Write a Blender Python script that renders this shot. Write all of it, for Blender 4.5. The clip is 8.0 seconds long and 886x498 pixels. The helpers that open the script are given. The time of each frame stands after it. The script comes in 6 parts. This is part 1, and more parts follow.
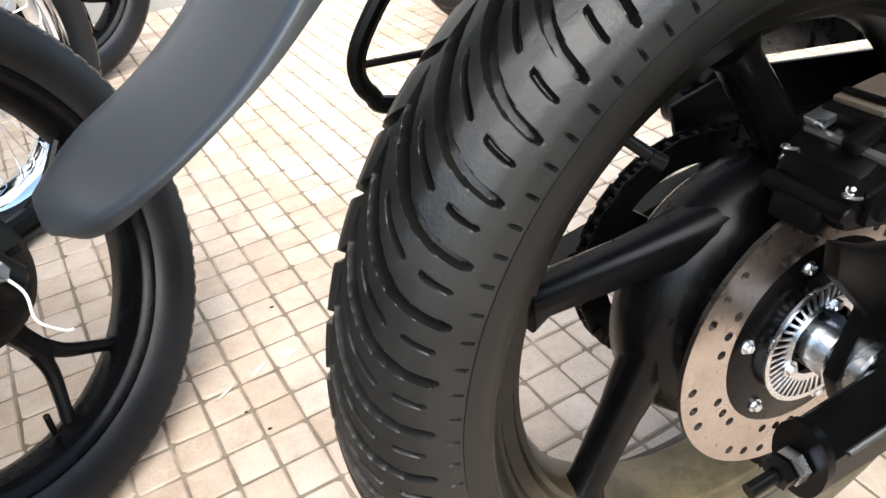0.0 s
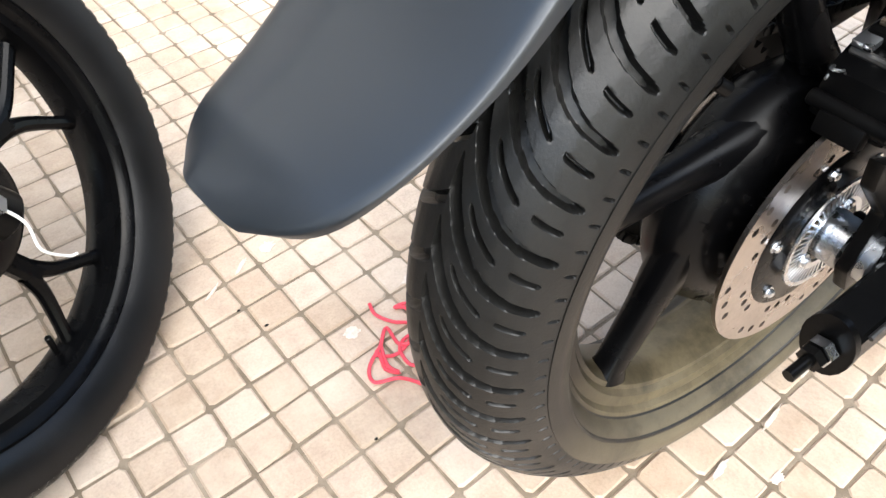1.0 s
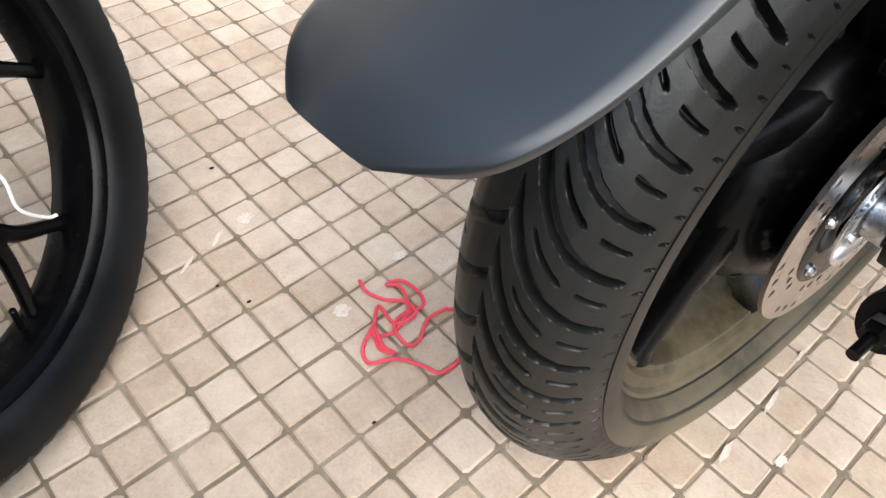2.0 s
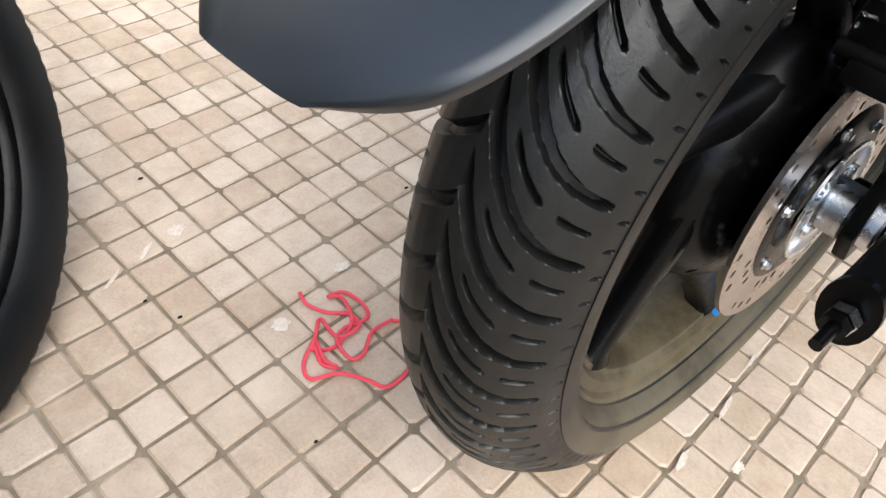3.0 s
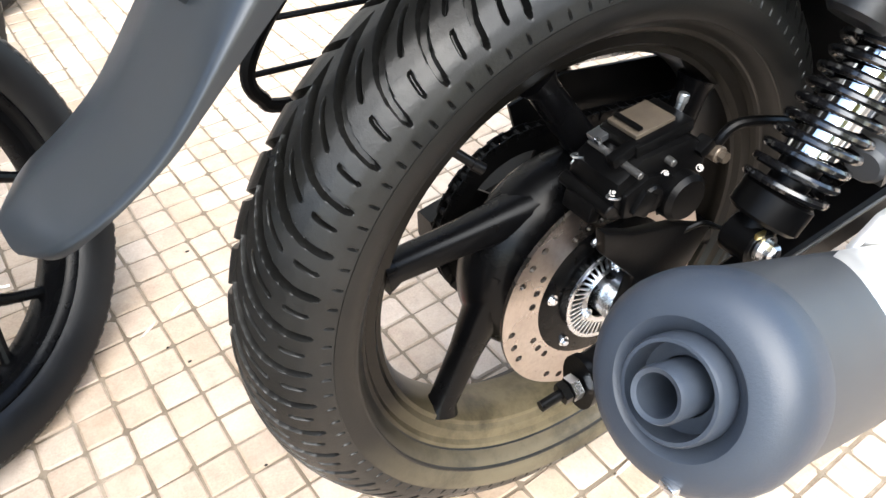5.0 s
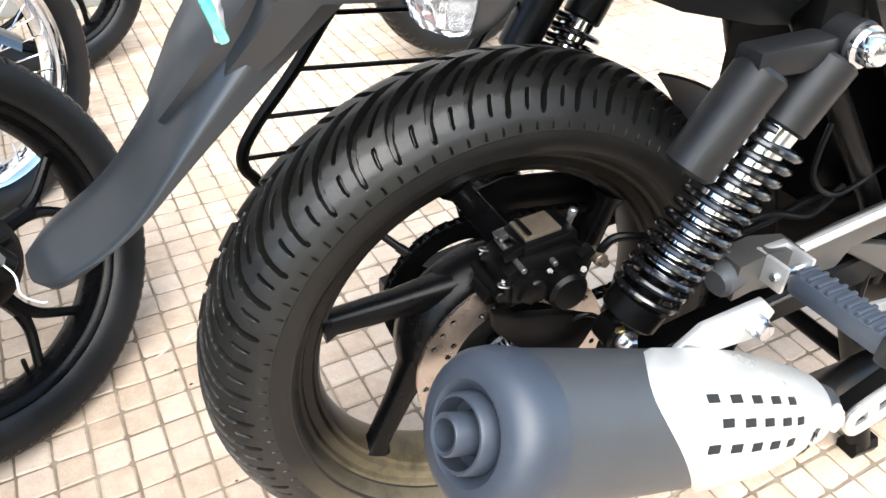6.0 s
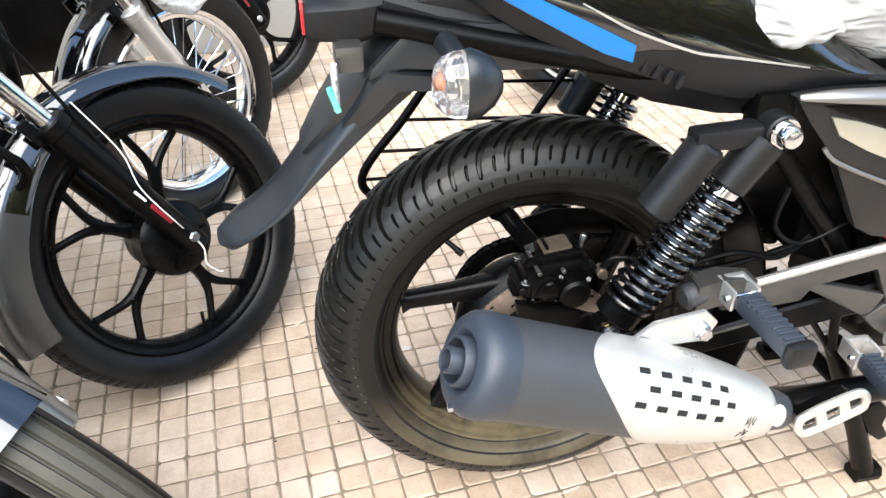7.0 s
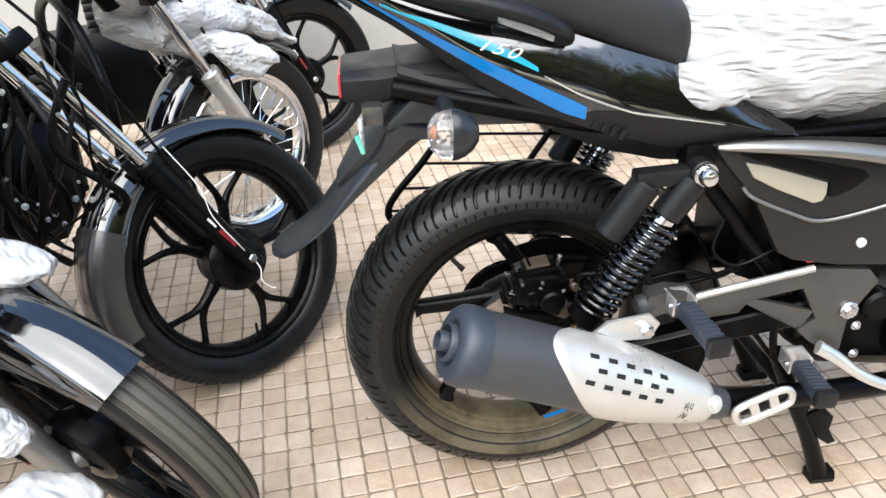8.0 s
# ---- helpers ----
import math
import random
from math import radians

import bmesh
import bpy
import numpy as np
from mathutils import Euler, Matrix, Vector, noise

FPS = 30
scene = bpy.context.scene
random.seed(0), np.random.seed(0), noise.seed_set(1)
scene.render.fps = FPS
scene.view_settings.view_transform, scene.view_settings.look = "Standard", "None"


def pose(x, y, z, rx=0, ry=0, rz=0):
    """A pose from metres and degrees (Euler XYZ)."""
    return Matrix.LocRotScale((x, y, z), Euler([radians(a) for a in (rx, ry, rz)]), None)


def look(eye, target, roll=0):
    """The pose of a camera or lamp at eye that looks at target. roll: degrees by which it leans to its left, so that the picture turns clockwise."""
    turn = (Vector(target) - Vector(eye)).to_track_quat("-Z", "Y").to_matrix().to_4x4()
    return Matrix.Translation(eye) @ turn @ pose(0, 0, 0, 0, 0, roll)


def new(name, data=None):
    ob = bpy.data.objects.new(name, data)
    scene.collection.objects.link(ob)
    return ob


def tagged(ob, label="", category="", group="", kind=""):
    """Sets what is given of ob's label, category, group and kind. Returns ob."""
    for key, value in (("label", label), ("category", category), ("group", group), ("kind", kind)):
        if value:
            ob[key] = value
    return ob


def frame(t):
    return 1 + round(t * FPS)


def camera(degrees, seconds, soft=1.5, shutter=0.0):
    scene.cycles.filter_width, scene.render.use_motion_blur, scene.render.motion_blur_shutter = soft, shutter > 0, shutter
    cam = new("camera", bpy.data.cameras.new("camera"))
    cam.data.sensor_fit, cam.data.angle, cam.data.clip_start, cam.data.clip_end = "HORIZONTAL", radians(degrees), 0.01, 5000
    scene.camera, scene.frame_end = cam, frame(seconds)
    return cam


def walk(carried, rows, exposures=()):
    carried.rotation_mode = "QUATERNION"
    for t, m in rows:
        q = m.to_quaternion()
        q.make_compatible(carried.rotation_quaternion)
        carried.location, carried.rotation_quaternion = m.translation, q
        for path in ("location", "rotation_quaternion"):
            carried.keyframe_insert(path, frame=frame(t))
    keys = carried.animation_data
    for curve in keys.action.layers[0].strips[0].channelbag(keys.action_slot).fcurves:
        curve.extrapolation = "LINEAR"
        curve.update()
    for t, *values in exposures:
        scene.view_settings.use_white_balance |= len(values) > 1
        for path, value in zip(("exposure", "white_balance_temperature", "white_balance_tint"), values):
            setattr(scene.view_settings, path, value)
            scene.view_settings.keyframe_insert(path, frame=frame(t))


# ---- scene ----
cam = camera(62.1, 8.0)
# seconds, eye, target, roll
PATH = [
    (0, (-0.389, -0.29, 0.694), (0.32, 1.174, -0.47), -4.4),
    (0.5, (-0.422, -0.253, 0.745), (0.321, 1.037, -0.591), -3.2),
    (1, (-0.476, -0.207, 0.749), (0.325, 0.869, -0.734), -0.3),
    (1.2, (-0.5, -0.184, 0.746), (0.354, 0.883, -0.714), 0.3),
    (2.3, (-0.53, -0.135, 0.689), (0.446, 0.744, -0.819), 10.2),
    (2.5, (-0.525, -0.132, 0.681), (0.492, 0.715, -0.818), 11.2),
    (3, (-0.522, -0.139, 0.663), (0.562, 0.742, -0.768), 10.6),
    (3.5, (-0.512, -0.141, 0.664), (0.553, 0.722, -0.792), 9.1),
    (4, (-0.457, -0.161, 0.723), (0.609, 0.749, -0.704), 5.5),
    (4.5, (-0.413, -0.267, 0.778), (0.53, 0.804, -0.623), 1.2),
    (4.6, (-0.409, -0.29, 0.782), (0.495, 0.798, -0.632), 1.3),
    (4.7, (-0.403, -0.315, 0.788), (0.456, 0.815, -0.621), 0.2),
    (5.8, (-0.344, -0.514, 0.916), (0.375, 0.879, -0.326), 1.2),
    (6, (-0.329, -0.537, 0.927), (0.384, 0.87, -0.303), 1.8),
    (6.5, (-0.301, -0.649, 0.988), (0.224, 0.862, -0.212), -1.3),
    (7, (-0.309, -0.819, 1.082), (0.044, 0.768, -0.083), -1.0),
    (7.5, (-0.307, -0.953, 1.148), (-0.003, 0.671, 0.021), -1.3),
    (8, (-0.286, -1.077, 1.178), (-0.049, 0.614, 0.137), -2.2),
]
walk(cam, [(t, look(eye, target, roll)) for t, eye, target, roll in PATH],
     [(t, stops, 6420, 6) for t, stops in ((0.0, 2.04), (1.0, 2.02), (1.3, 1.82), (2.3, 1.50), (3.6, 1.50), (3.9, 1.90), (4.2, 2.18), (4.7, 2.27), (5.8, 2.14), (6.6, 2.00), (7.2, 1.74), (7.6, 1.54), (8.0, 1.42))])

# ---- light: open shade, a bright hazy sky ----
world = bpy.data.worlds.new("sky")
scene.world = world
world.use_nodes = True
wn = world.node_tree.nodes
sky = wn.new("ShaderNodeTexSky")
sky.sky_type = "NISHITA"
sky.sun_disc = False
sky.sun_elevation = radians(48)
sky.sun_rotation = radians(200)
sky.air_density, sky.dust_density, sky.ozone_density = 1.0, 1.6, 1.0
wn["Background"].inputs["Strength"].default_value = 0.15
world.node_tree.links.new(sky.outputs["Color"], wn["Background"].inputs["Color"])
sun_data = bpy.data.lights.new("sun", "SUN")
sun_data.energy, sun_data.angle, sun_data.color = 2.2, radians(75), (1.0, 0.965, 0.925)
sun = new("sun", sun_data)
sun.matrix_world = look((-0.6, -1.6, 2.6), (0, 0, 0))


# ---- materials ----
def material(name, base, rough=0.5, metal=0.0, var=0.0, scale=30.0, other=None, bump=0.0, bump_scale=200.0, coat=0.0,
             fine=0.0, island=0.0, spec=0.5, rough_var=0.0, stain=None, stain_scale=6.0, stain_amount=0.4, dust=None, place=False):
    """Principled material with colour variation at two scales, stains and fine relief."""
    mat = bpy.data.materials.new(name)
    mat.use_nodes = True
    nt = mat.node_tree
    n, l = nt.nodes, nt.links
    bsdf = n["Principled BSDF"]
    bsdf.inputs["Roughness"].default_value = rough
    bsdf.inputs["Metallic"].default_value = metal
    bsdf.inputs["Specular IOR Level"].default_value = spec
    bsdf.inputs["Coat Weight"].default_value = coat
    bsdf.inputs["Coat Roughness"].default_value = 0.05
    coord = n.new("ShaderNodeTexCoord")
    spot = n.new("ShaderNodeNewGeometry").outputs["Position"] if place else coord.outputs["Object"]
    colour = n.new("ShaderNodeRGB")
    colour.outputs[0].default_value = (*base, 1)
    last = colour.outputs[0]

    def noise_tex(sc, detail=4.0, rough_n=0.6):
        tex = n.new("ShaderNodeTexNoise")
        tex.inputs["Scale"].default_value = sc
        tex.inputs["Detail"].default_value = detail
        tex.inputs["Roughness"].default_value = rough_n
        l.new(spot, tex.inputs["Vector"])
        return tex

    def mix_in(fac, tint):
        nonlocal last
        mix = n.new("ShaderNodeMix")
        mix.data_type = "RGBA"
        l.new(fac, mix.inputs[0])
        l.new(last, mix.inputs[6])
        mix.inputs[7].default_value = (*tint, 1)
        last = mix.outputs[2]

    def spread(sock, lo, hi, top):
        r = n.new("ShaderNodeMapRange")
        l.new(sock, r.inputs[0])
        r.inputs[1].default_value, r.inputs[2].default_value = lo, hi
        r.inputs[3].default_value, r.inputs[4].default_value = 0.0, top
        return r.outputs[0]

    if var:
        tint = other or tuple(c * 0.45 for c in base)
        mix_in(spread(noise_tex(scale).outputs["Fac"], 0.35, 0.72, var), tint)
    if fine:
        mix_in(spread(noise_tex(scale * 9, 3.0).outputs["Fac"], 0.42, 0.75, fine), tuple(c * 0.55 for c in base))
    if place:
        mix_in(spread(noise_tex(1.7, 7.0, 0.75).outputs["Fac"], 0.42, 0.75, 0.55), tuple(c * 0.62 for c in base))
        mix_in(spread(noise_tex(75, 6.0, 0.8).outputs["Fac"], 0.56, 0.74, 0.55), tuple(c * 0.5 for c in base))
    if stain:
        mix_in(spread(noise_tex(stain_scale, 6.0, 0.7).outputs["Fac"], 0.45, 0.7, stain_amount), stain)
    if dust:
        # road dust plus the floor's tan reflection, both coloured in towards the lower end
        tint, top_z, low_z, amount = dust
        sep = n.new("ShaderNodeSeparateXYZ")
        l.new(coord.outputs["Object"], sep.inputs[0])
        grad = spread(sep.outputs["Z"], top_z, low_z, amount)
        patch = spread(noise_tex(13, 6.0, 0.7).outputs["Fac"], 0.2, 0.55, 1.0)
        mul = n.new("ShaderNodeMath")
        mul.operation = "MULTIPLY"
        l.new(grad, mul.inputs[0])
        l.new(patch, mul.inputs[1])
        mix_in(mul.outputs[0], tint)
    if island:
        geo = n.new("ShaderNodeNewGeometry")
        info = n.new("ShaderNodeObjectInfo")
        add = n.new("ShaderNodeMath")
        add.operation = "ADD"
        l.new(geo.outputs["Random Per Island"], add.inputs[0])
        l.new(info.outputs["Random"], add.inputs[1])
        frac = n.new("ShaderNodeMath")
        frac.operation = "FRACT"
        l.new(add.outputs[0], frac.inputs[0])
        hsv = n.new("ShaderNodeHueSaturation")
        val = n.new("ShaderNodeMapRange")
        l.new(frac.outputs[0], val.inputs[0])
        val.inputs[3].default_value, val.inputs[4].default_value = 1 - island, 1 + island
        l.new(val.outputs[0], hsv.inputs["Value"])
        sat = n.new("ShaderNodeMapRange")
        l.new(frac.outputs[0], sat.inputs[0])
        sat.inputs[3].default_value, sat.inputs[4].default_value = 1 + island, 1 - island
        l.new(sat.outputs[0], hsv.inputs["Saturation"])
        l.new(last, hsv.inputs["Color"])
        last = hsv.outputs["Color"]
    l.new(last, bsdf.inputs["Base Color"])
    if rough_var:
        r = n.new("ShaderNodeMapRange")
        l.new(noise_tex(scale * 0.6).outputs["Fac"], r.inputs[0])
        r.inputs[1].default_value, r.inputs[2].default_value = 0.3, 0.7
        r.inputs[3].default_value, r.inputs[4].default_value = max(0.03, rough - rough_var), min(1, rough + rough_var)
        l.new(r.outputs[0], bsdf.inputs["Roughness"])
    if bump:
        b = n.new("ShaderNodeBump")
        b.inputs["Strength"].default_value = bump
        b.inputs["Distance"].default_value = 0.002
        l.new(noise_tex(bump_scale, 5.0).outputs["Fac"], b.inputs["Height"])
        l.new(b.outputs[0], bsdf.inputs["Normal"])
    return mat


RUBBER = material("tyre rubber", (0.0045, 0.0045, 0.0042), 0.4, spec=0.36, var=0.5, scale=14, other=(0.0072, 0.0074, 0.0076), bump=0.14, bump_scale=420, fine=0.3, rough_var=0.16,
                  stain=(0.027, 0.026, 0.023), stain_scale=26, stain_amount=0.18)
RUBBER_DUST_SHEEN = material("sidewall rubber, dust and floor sheen", (0.005, 0.005, 0.0048), 0.42, spec=0.26, var=0.5, scale=9, other=(0.008, 0.0075, 0.0065), bump=0.1, bump_scale=400, fine=0.3,
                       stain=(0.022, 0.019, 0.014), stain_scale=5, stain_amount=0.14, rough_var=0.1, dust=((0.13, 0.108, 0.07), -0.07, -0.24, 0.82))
RUBBER_NEW = material("clean tyre rubber", (0.0035, 0.0035, 0.0038), 0.40, spec=0.3, var=0.5, scale=16, other=(0.010, 0.010, 0.0105), bump=0.1, bump_scale=450, fine=0.25, rough_var=0.12)
# pale base colour stands for the sky's glare on black ribs
RUBBER_RIB_GLARE = material("ribbed rubber with painted sky glare", (0.085, 0.079, 0.062), 0.5, spec=0.4, var=0.5, scale=14, other=(0.035, 0.033, 0.027), bump=0.12, bump_scale=420, fine=0.3)
ALLOY = material("black painted alloy", (0.0012, 0.0012, 0.0014), 0.27, spec=0.12, var=0.4, scale=25, other=(0.004, 0.004, 0.0044), bump=0.04, bump_scale=700, rough_var=0.08)
ALLOY_DUST_SHEEN = material("black rim, dust and floor sheen", (0.0016, 0.0015, 0.0013), 0.32, spec=0.18, var=0.5, scale=6, other=(0.008, 0.0065, 0.004), fine=0.3, bump=0.05, bump_scale=300, dust=((0.145, 0.118, 0.071), -0.07, -0.20, 0.82))
PLASTIC = material("matt black plastic", (0.011, 0.0135, 0.0165), 0.32, spec=0.62, var=0.3, scale=40, other=(0.0098, 0.012, 0.0147), bump=0.03, bump_scale=1600, rough_var=0.02,
                   stain=(0.017, 0.019, 0.022), stain_scale=7, stain_amount=0.08)
PLASTIC_G = material("grey-black tail plastic", (0.0062, 0.0064, 0.0072), 0.38, spec=0.34, var=0.35, scale=40, other=(0.014, 0.014, 0.0146), bump=0.12, bump_scale=1500, rough_var=0.08)
GLOSS = material("gloss black paint", (0.002, 0.002, 0.0026), 0.06, coat=1.0, bump=0.02, bump_scale=12, var=0.3, scale=12, other=(0.007, 0.007, 0.009))
GLOSS.node_tree.nodes["Principled BSDF"].inputs["Coat IOR"].default_value = 1.75
DARK = material("black engine enamel", (0.0011, 0.0011, 0.0013), 0.34, spec=0.13, var=0.5, scale=30, other=(0.005, 0.0047, 0.0043), bump=0.08, bump_scale=300)
STEEL = material("brushed brake steel", (0.47, 0.42, 0.385), 0.30, metal=1.0, var=0.6, scale=22, other=(0.32, 0.27, 0.235), fine=0.35, rough_var=0.12, bump=0.03, bump_scale=900)
ZINC = material("zinc plated steel", (0.62, 0.64, 0.67), 0.28, metal=1.0, var=0.35, scale=60, other=(0.42, 0.43, 0.45), rough_var=0.12)
CHROME = material("chrome", (0.80, 0.81, 0.83), 0.08, metal=1.0, var=0.15, scale=20)
SHIELD = material("satin silver heat shield", (0.61, 0.60, 0.58), 0.34, metal=0.55, var=0.4, scale=18, other=(0.50, 0.48, 0.43), rough_var=0.12, bump=0.05, bump_scale=260)
MUFFLER = material("dark grey muffler paint", (0.036, 0.0385, 0.042), 0.46, var=0.5, scale=30, other=(0.046, 0.048, 0.051), bump=0.1, bump_scale=900)
MUFFLER_BLUE = material("blue-grey cast end cap", (0.026, 0.033, 0.046), 0.45, var=0.5, scale=35, other=(0.036, 0.043, 0.054), bump=0.12, bump_scale=700)
SATIN = material("satin grey bracket alloy", (0.115, 0.112, 0.108), 0.36, metal=0.75, var=0.4, scale=20, other=(0.08, 0.078, 0.075), rough_var=0.1)
SILVER = material("polished cast aluminium", (0.72, 0.71, 0.69), 0.3, metal=0.8, var=0.3, scale=30, other=(0.5, 0.49, 0.47))
HOLE = material("black of shaded openings and ink", (0.006, 0.006, 0.006), 0.9)
TILE = material("pinkish cement tile", (0.515, 0.402, 0.300), 0.5, var=0.6, scale=34, other=(0.41, 0.288, 0.215), bump=0.55, bump_scale=110, fine=0.5, island=0.10,
                stain=(0.63, 0.52, 0.41), stain_scale=7, stain_amount=0.7, rough_var=0.15, place=True)
GROUT = material("sandy grey grout", (0.20, 0.152, 0.104), 0.9, var=0.7, scale=24, other=(0.13, 0.105, 0.072), bump=0.6, bump_scale=180, fine=0.4, stain=(0.42, 0.345, 0.26), stain_scale=9, stain_amount=0.7, place=True)
WALLM = material("pale grey painted wall", (0.42, 0.41, 0.385), 0.7, var=0.35, scale=3, other=(0.34, 0.33, 0.30), bump=0.1, bump_scale=90, fine=0.15)
RED_STRING = material("red nylon string", (0.72, 0.06, 0.09), 0.55, var=0.4, scale=80, other=(0.55, 0.03, 0.06), bump=0.3, bump_scale=600)
WHITE_STRING = material("white plastic string", (0.75, 0.74, 0.70), 0.5, var=0.3, scale=60, other=(0.6, 0.58, 0.55))
BLUE = material("blue body decal", (0.001, 0.155, 0.46), 0.25, coat=0.4, var=0.25, scale=15, other=(0.001, 0.125, 0.38))
CYAN = material("cyan body decal", (0.02, 0.37, 0.52), 0.22, coat=0.6, var=0.3, scale=15, other=(0.012, 0.27, 0.46))
WHITE = material("white decal", (0.8, 0.8, 0.79), 0.3, coat=0.4, var=0.15, scale=20)
FLAP = material("satin grey-brown flap plastic", (0.030, 0.028, 0.027), 0.24, spec=0.8, var=0.3, scale=20, other=(0.02, 0.019, 0.019), bump=0.05, bump_scale=900)
DECAL_RED = material("dark red decal", (0.22, 0.012, 0.02), 0.3, coat=0.4, var=0.3, scale=60, other=(0.10, 0.008, 0.012))
RED = material("red reflector", (0.55, 0.02, 0.03), 0.2, coat=0.6, var=0.2, scale=30)
GREEN = material("green tag plastic", (0.02, 0.42, 0.28), 0.35, var=0.5, scale=60, other=(0.45, 0.75, 0.62))
AMBER = material("amber bulb", (0.75, 0.22, 0.05), 0.25, var=0.3, scale=40, coat=0.5)
SEAT = material("grey-black seat vinyl", (0.020, 0.020, 0.0215), 0.48, spec=0.3, var=0.4, scale=30, other=(0.03, 0.03, 0.032), bump=0.35, bump_scale=900)
PANEL = material("dark metallic side panel", (0.026, 0.026, 0.0265), 0.36, metal=0.7, coat=0.3, var=0.3, scale=30, other=(0.036, 0.0355, 0.035), bump=0.05, bump_scale=1500)
PANEL_INSET = material("champagne metallic inset", (0.62, 0.6, 0.51), 0.3, metal=0.8, var=0.25, scale=12, other=(0.34, 0.325, 0.275))
SPRING = material("black spring enamel", (0.004, 0.004, 0.0045), 0.2, coat=0.6, var=0.3, scale=30)
LEAF = material("yellow-green leaves", (0.33, 0.30, 0.06), 0.5, var=0.6, scale=3, other=(0.14, 0.15, 0.035), island=0.35)
BARK = material("grey-brown bark", (0.16, 0.12, 0.09), 0.85, var=0.6, scale=12, other=(0.08, 0.06, 0.045), bump=0.6, bump_scale=30)
PAINT = material("dried white paint", (0.68, 0.61, 0.53), 0.6, var=0.8, scale=160, other=(0.5, 0.39, 0.31), fine=0.4)
GOLD = material("yellow passivated steel", (0.6, 0.48, 0.2), 0.32, metal=1.0, var=0.4, scale=50, other=(0.45, 0.36, 0.16))

SATIN_DARK = material("grey metal, panel sheen and fork leg", (0.30, 0.29, 0.275), 0.33, metal=0.8, var=0.3, scale=25, other=(0.22, 0.21, 0.20))
BRONZE = material("bronze-brown plated steel", (0.15, 0.12, 0.09), 0.40, metal=0.6, var=0.5, scale=60, other=(0.06, 0.048, 0.038), rough_var=0.1)


def film(name, tint, alpha, rough, fold, grey, bubbles=0):
    """Thin crinkled plastic film: sharp folds and creases with their shading put into the colour, and cloudier patches.
    """
    mat = material(name, tint, rough, var=0.35, scale=18, other=tuple(c * grey for c in tint), fine=0.2)
    nt = mat.node_tree
    n, l = nt.nodes, nt.links
    bsdf = n["Principled BSDF"]
    coord = n.new("ShaderNodeTexCoord")
    turn = n.new("ShaderNodeMapping")
    turn.inputs["Rotation"].default_value = (0.3, 0.75, 0.2)
    turn.inputs["Scale"].default_value = (0.32, 0.8, 1.5)
    l.new(coord.outputs["Object"], turn.inputs["Vector"])
    warp = n.new("ShaderNodeTexNoise")
    warp.inputs["Scale"].default_value = 7
    ridge = n.new("ShaderNodeTexNoise")
    ridge.noise_type = "RIDGED_MULTIFRACTAL"
    ridge.inputs["Scale"].default_value = fold
    ridge.inputs["Detail"].default_value = 3
    mix = n.new("ShaderNodeVectorMath")
    mix.operation = "MULTIPLY_ADD"
    l.new(turn.outputs[0], warp.inputs["Vector"])
    l.new(warp.outputs["Color"], mix.inputs[0])
    mix.inputs[1].default_value = (0.07, 0.05, 0.07)
    l.new(turn.outputs[0], mix.inputs[2])
    l.new(mix.outputs[0], ridge.inputs["Vector"])
    b = n.new("ShaderNodeBump")
    b.inputs["Strength"].default_value = 1.0
    b.inputs["Distance"].default_value = 0.008
    l.new(ridge.outputs["Fac"], b.inputs["Height"])
    if bubbles:
        cell = n.new("ShaderNodeTexVoronoi")
        cell.inputs["Scale"].default_value = bubbles
        l.new(coord.outputs["Object"], cell.inputs["Vector"])
        dome = n.new("ShaderNodeBump")
        dome.invert = True
        dome.inputs["Strength"].default_value = 0.9
        dome.inputs["Distance"].default_value = 0.004
        l.new(cell.outputs["Distance"], dome.inputs["Height"])
        l.new(dome.outputs[0], b.inputs["Normal"])
    l.new(b.outputs[0], bsdf.inputs["Normal"])
    # fold shading as colour: creases greyed, ridges brightened, from the bump's own noise
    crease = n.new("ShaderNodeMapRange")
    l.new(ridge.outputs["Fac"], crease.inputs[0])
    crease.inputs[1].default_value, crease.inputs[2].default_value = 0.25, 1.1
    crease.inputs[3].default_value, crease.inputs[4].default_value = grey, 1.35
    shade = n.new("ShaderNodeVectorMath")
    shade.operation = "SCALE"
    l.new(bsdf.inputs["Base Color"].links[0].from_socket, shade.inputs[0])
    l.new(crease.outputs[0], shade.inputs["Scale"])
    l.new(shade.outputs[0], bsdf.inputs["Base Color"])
    bsdf.inputs["Alpha"].default_value = alpha
    return mat


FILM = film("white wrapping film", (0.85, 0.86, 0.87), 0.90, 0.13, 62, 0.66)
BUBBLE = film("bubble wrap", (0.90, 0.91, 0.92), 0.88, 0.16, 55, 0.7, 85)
LENS = material("clear lens plastic", (0.93, 0.94, 0.95), 0.05, coat=0.3)
LENS.node_tree.nodes["Principled BSDF"].inputs["Transmission Weight"].default_value = 0.93


# ---- mesh helpers: every shape is (vertices, faces) ----
def lathe(profile, n=64, closed=True, start=0.0, sweep=360.0):
    """Turns a profile of (radius, y) round the y axis."""
    full = sweep >= 360
    k = n if full else n + 1
    a = np.radians(start + np.arange(k) * sweep / n)
    pr = np.array(profile, float)
    v = np.stack([np.outer(np.cos(a), pr[:, 0]), np.outer(np.ones(k), pr[:, 1]), np.outer(np.sin(a), pr[:, 0])], -1).reshape(-1, 3)
    m, f = len(pr), []
    for i in range(n):
        j = (i + 1) % k
        for q in range(m if closed else m - 1):
            w = (q + 1) % m
            f.append((i * m + q, i * m + w, j * m + w, j * m + q))
    return v, f


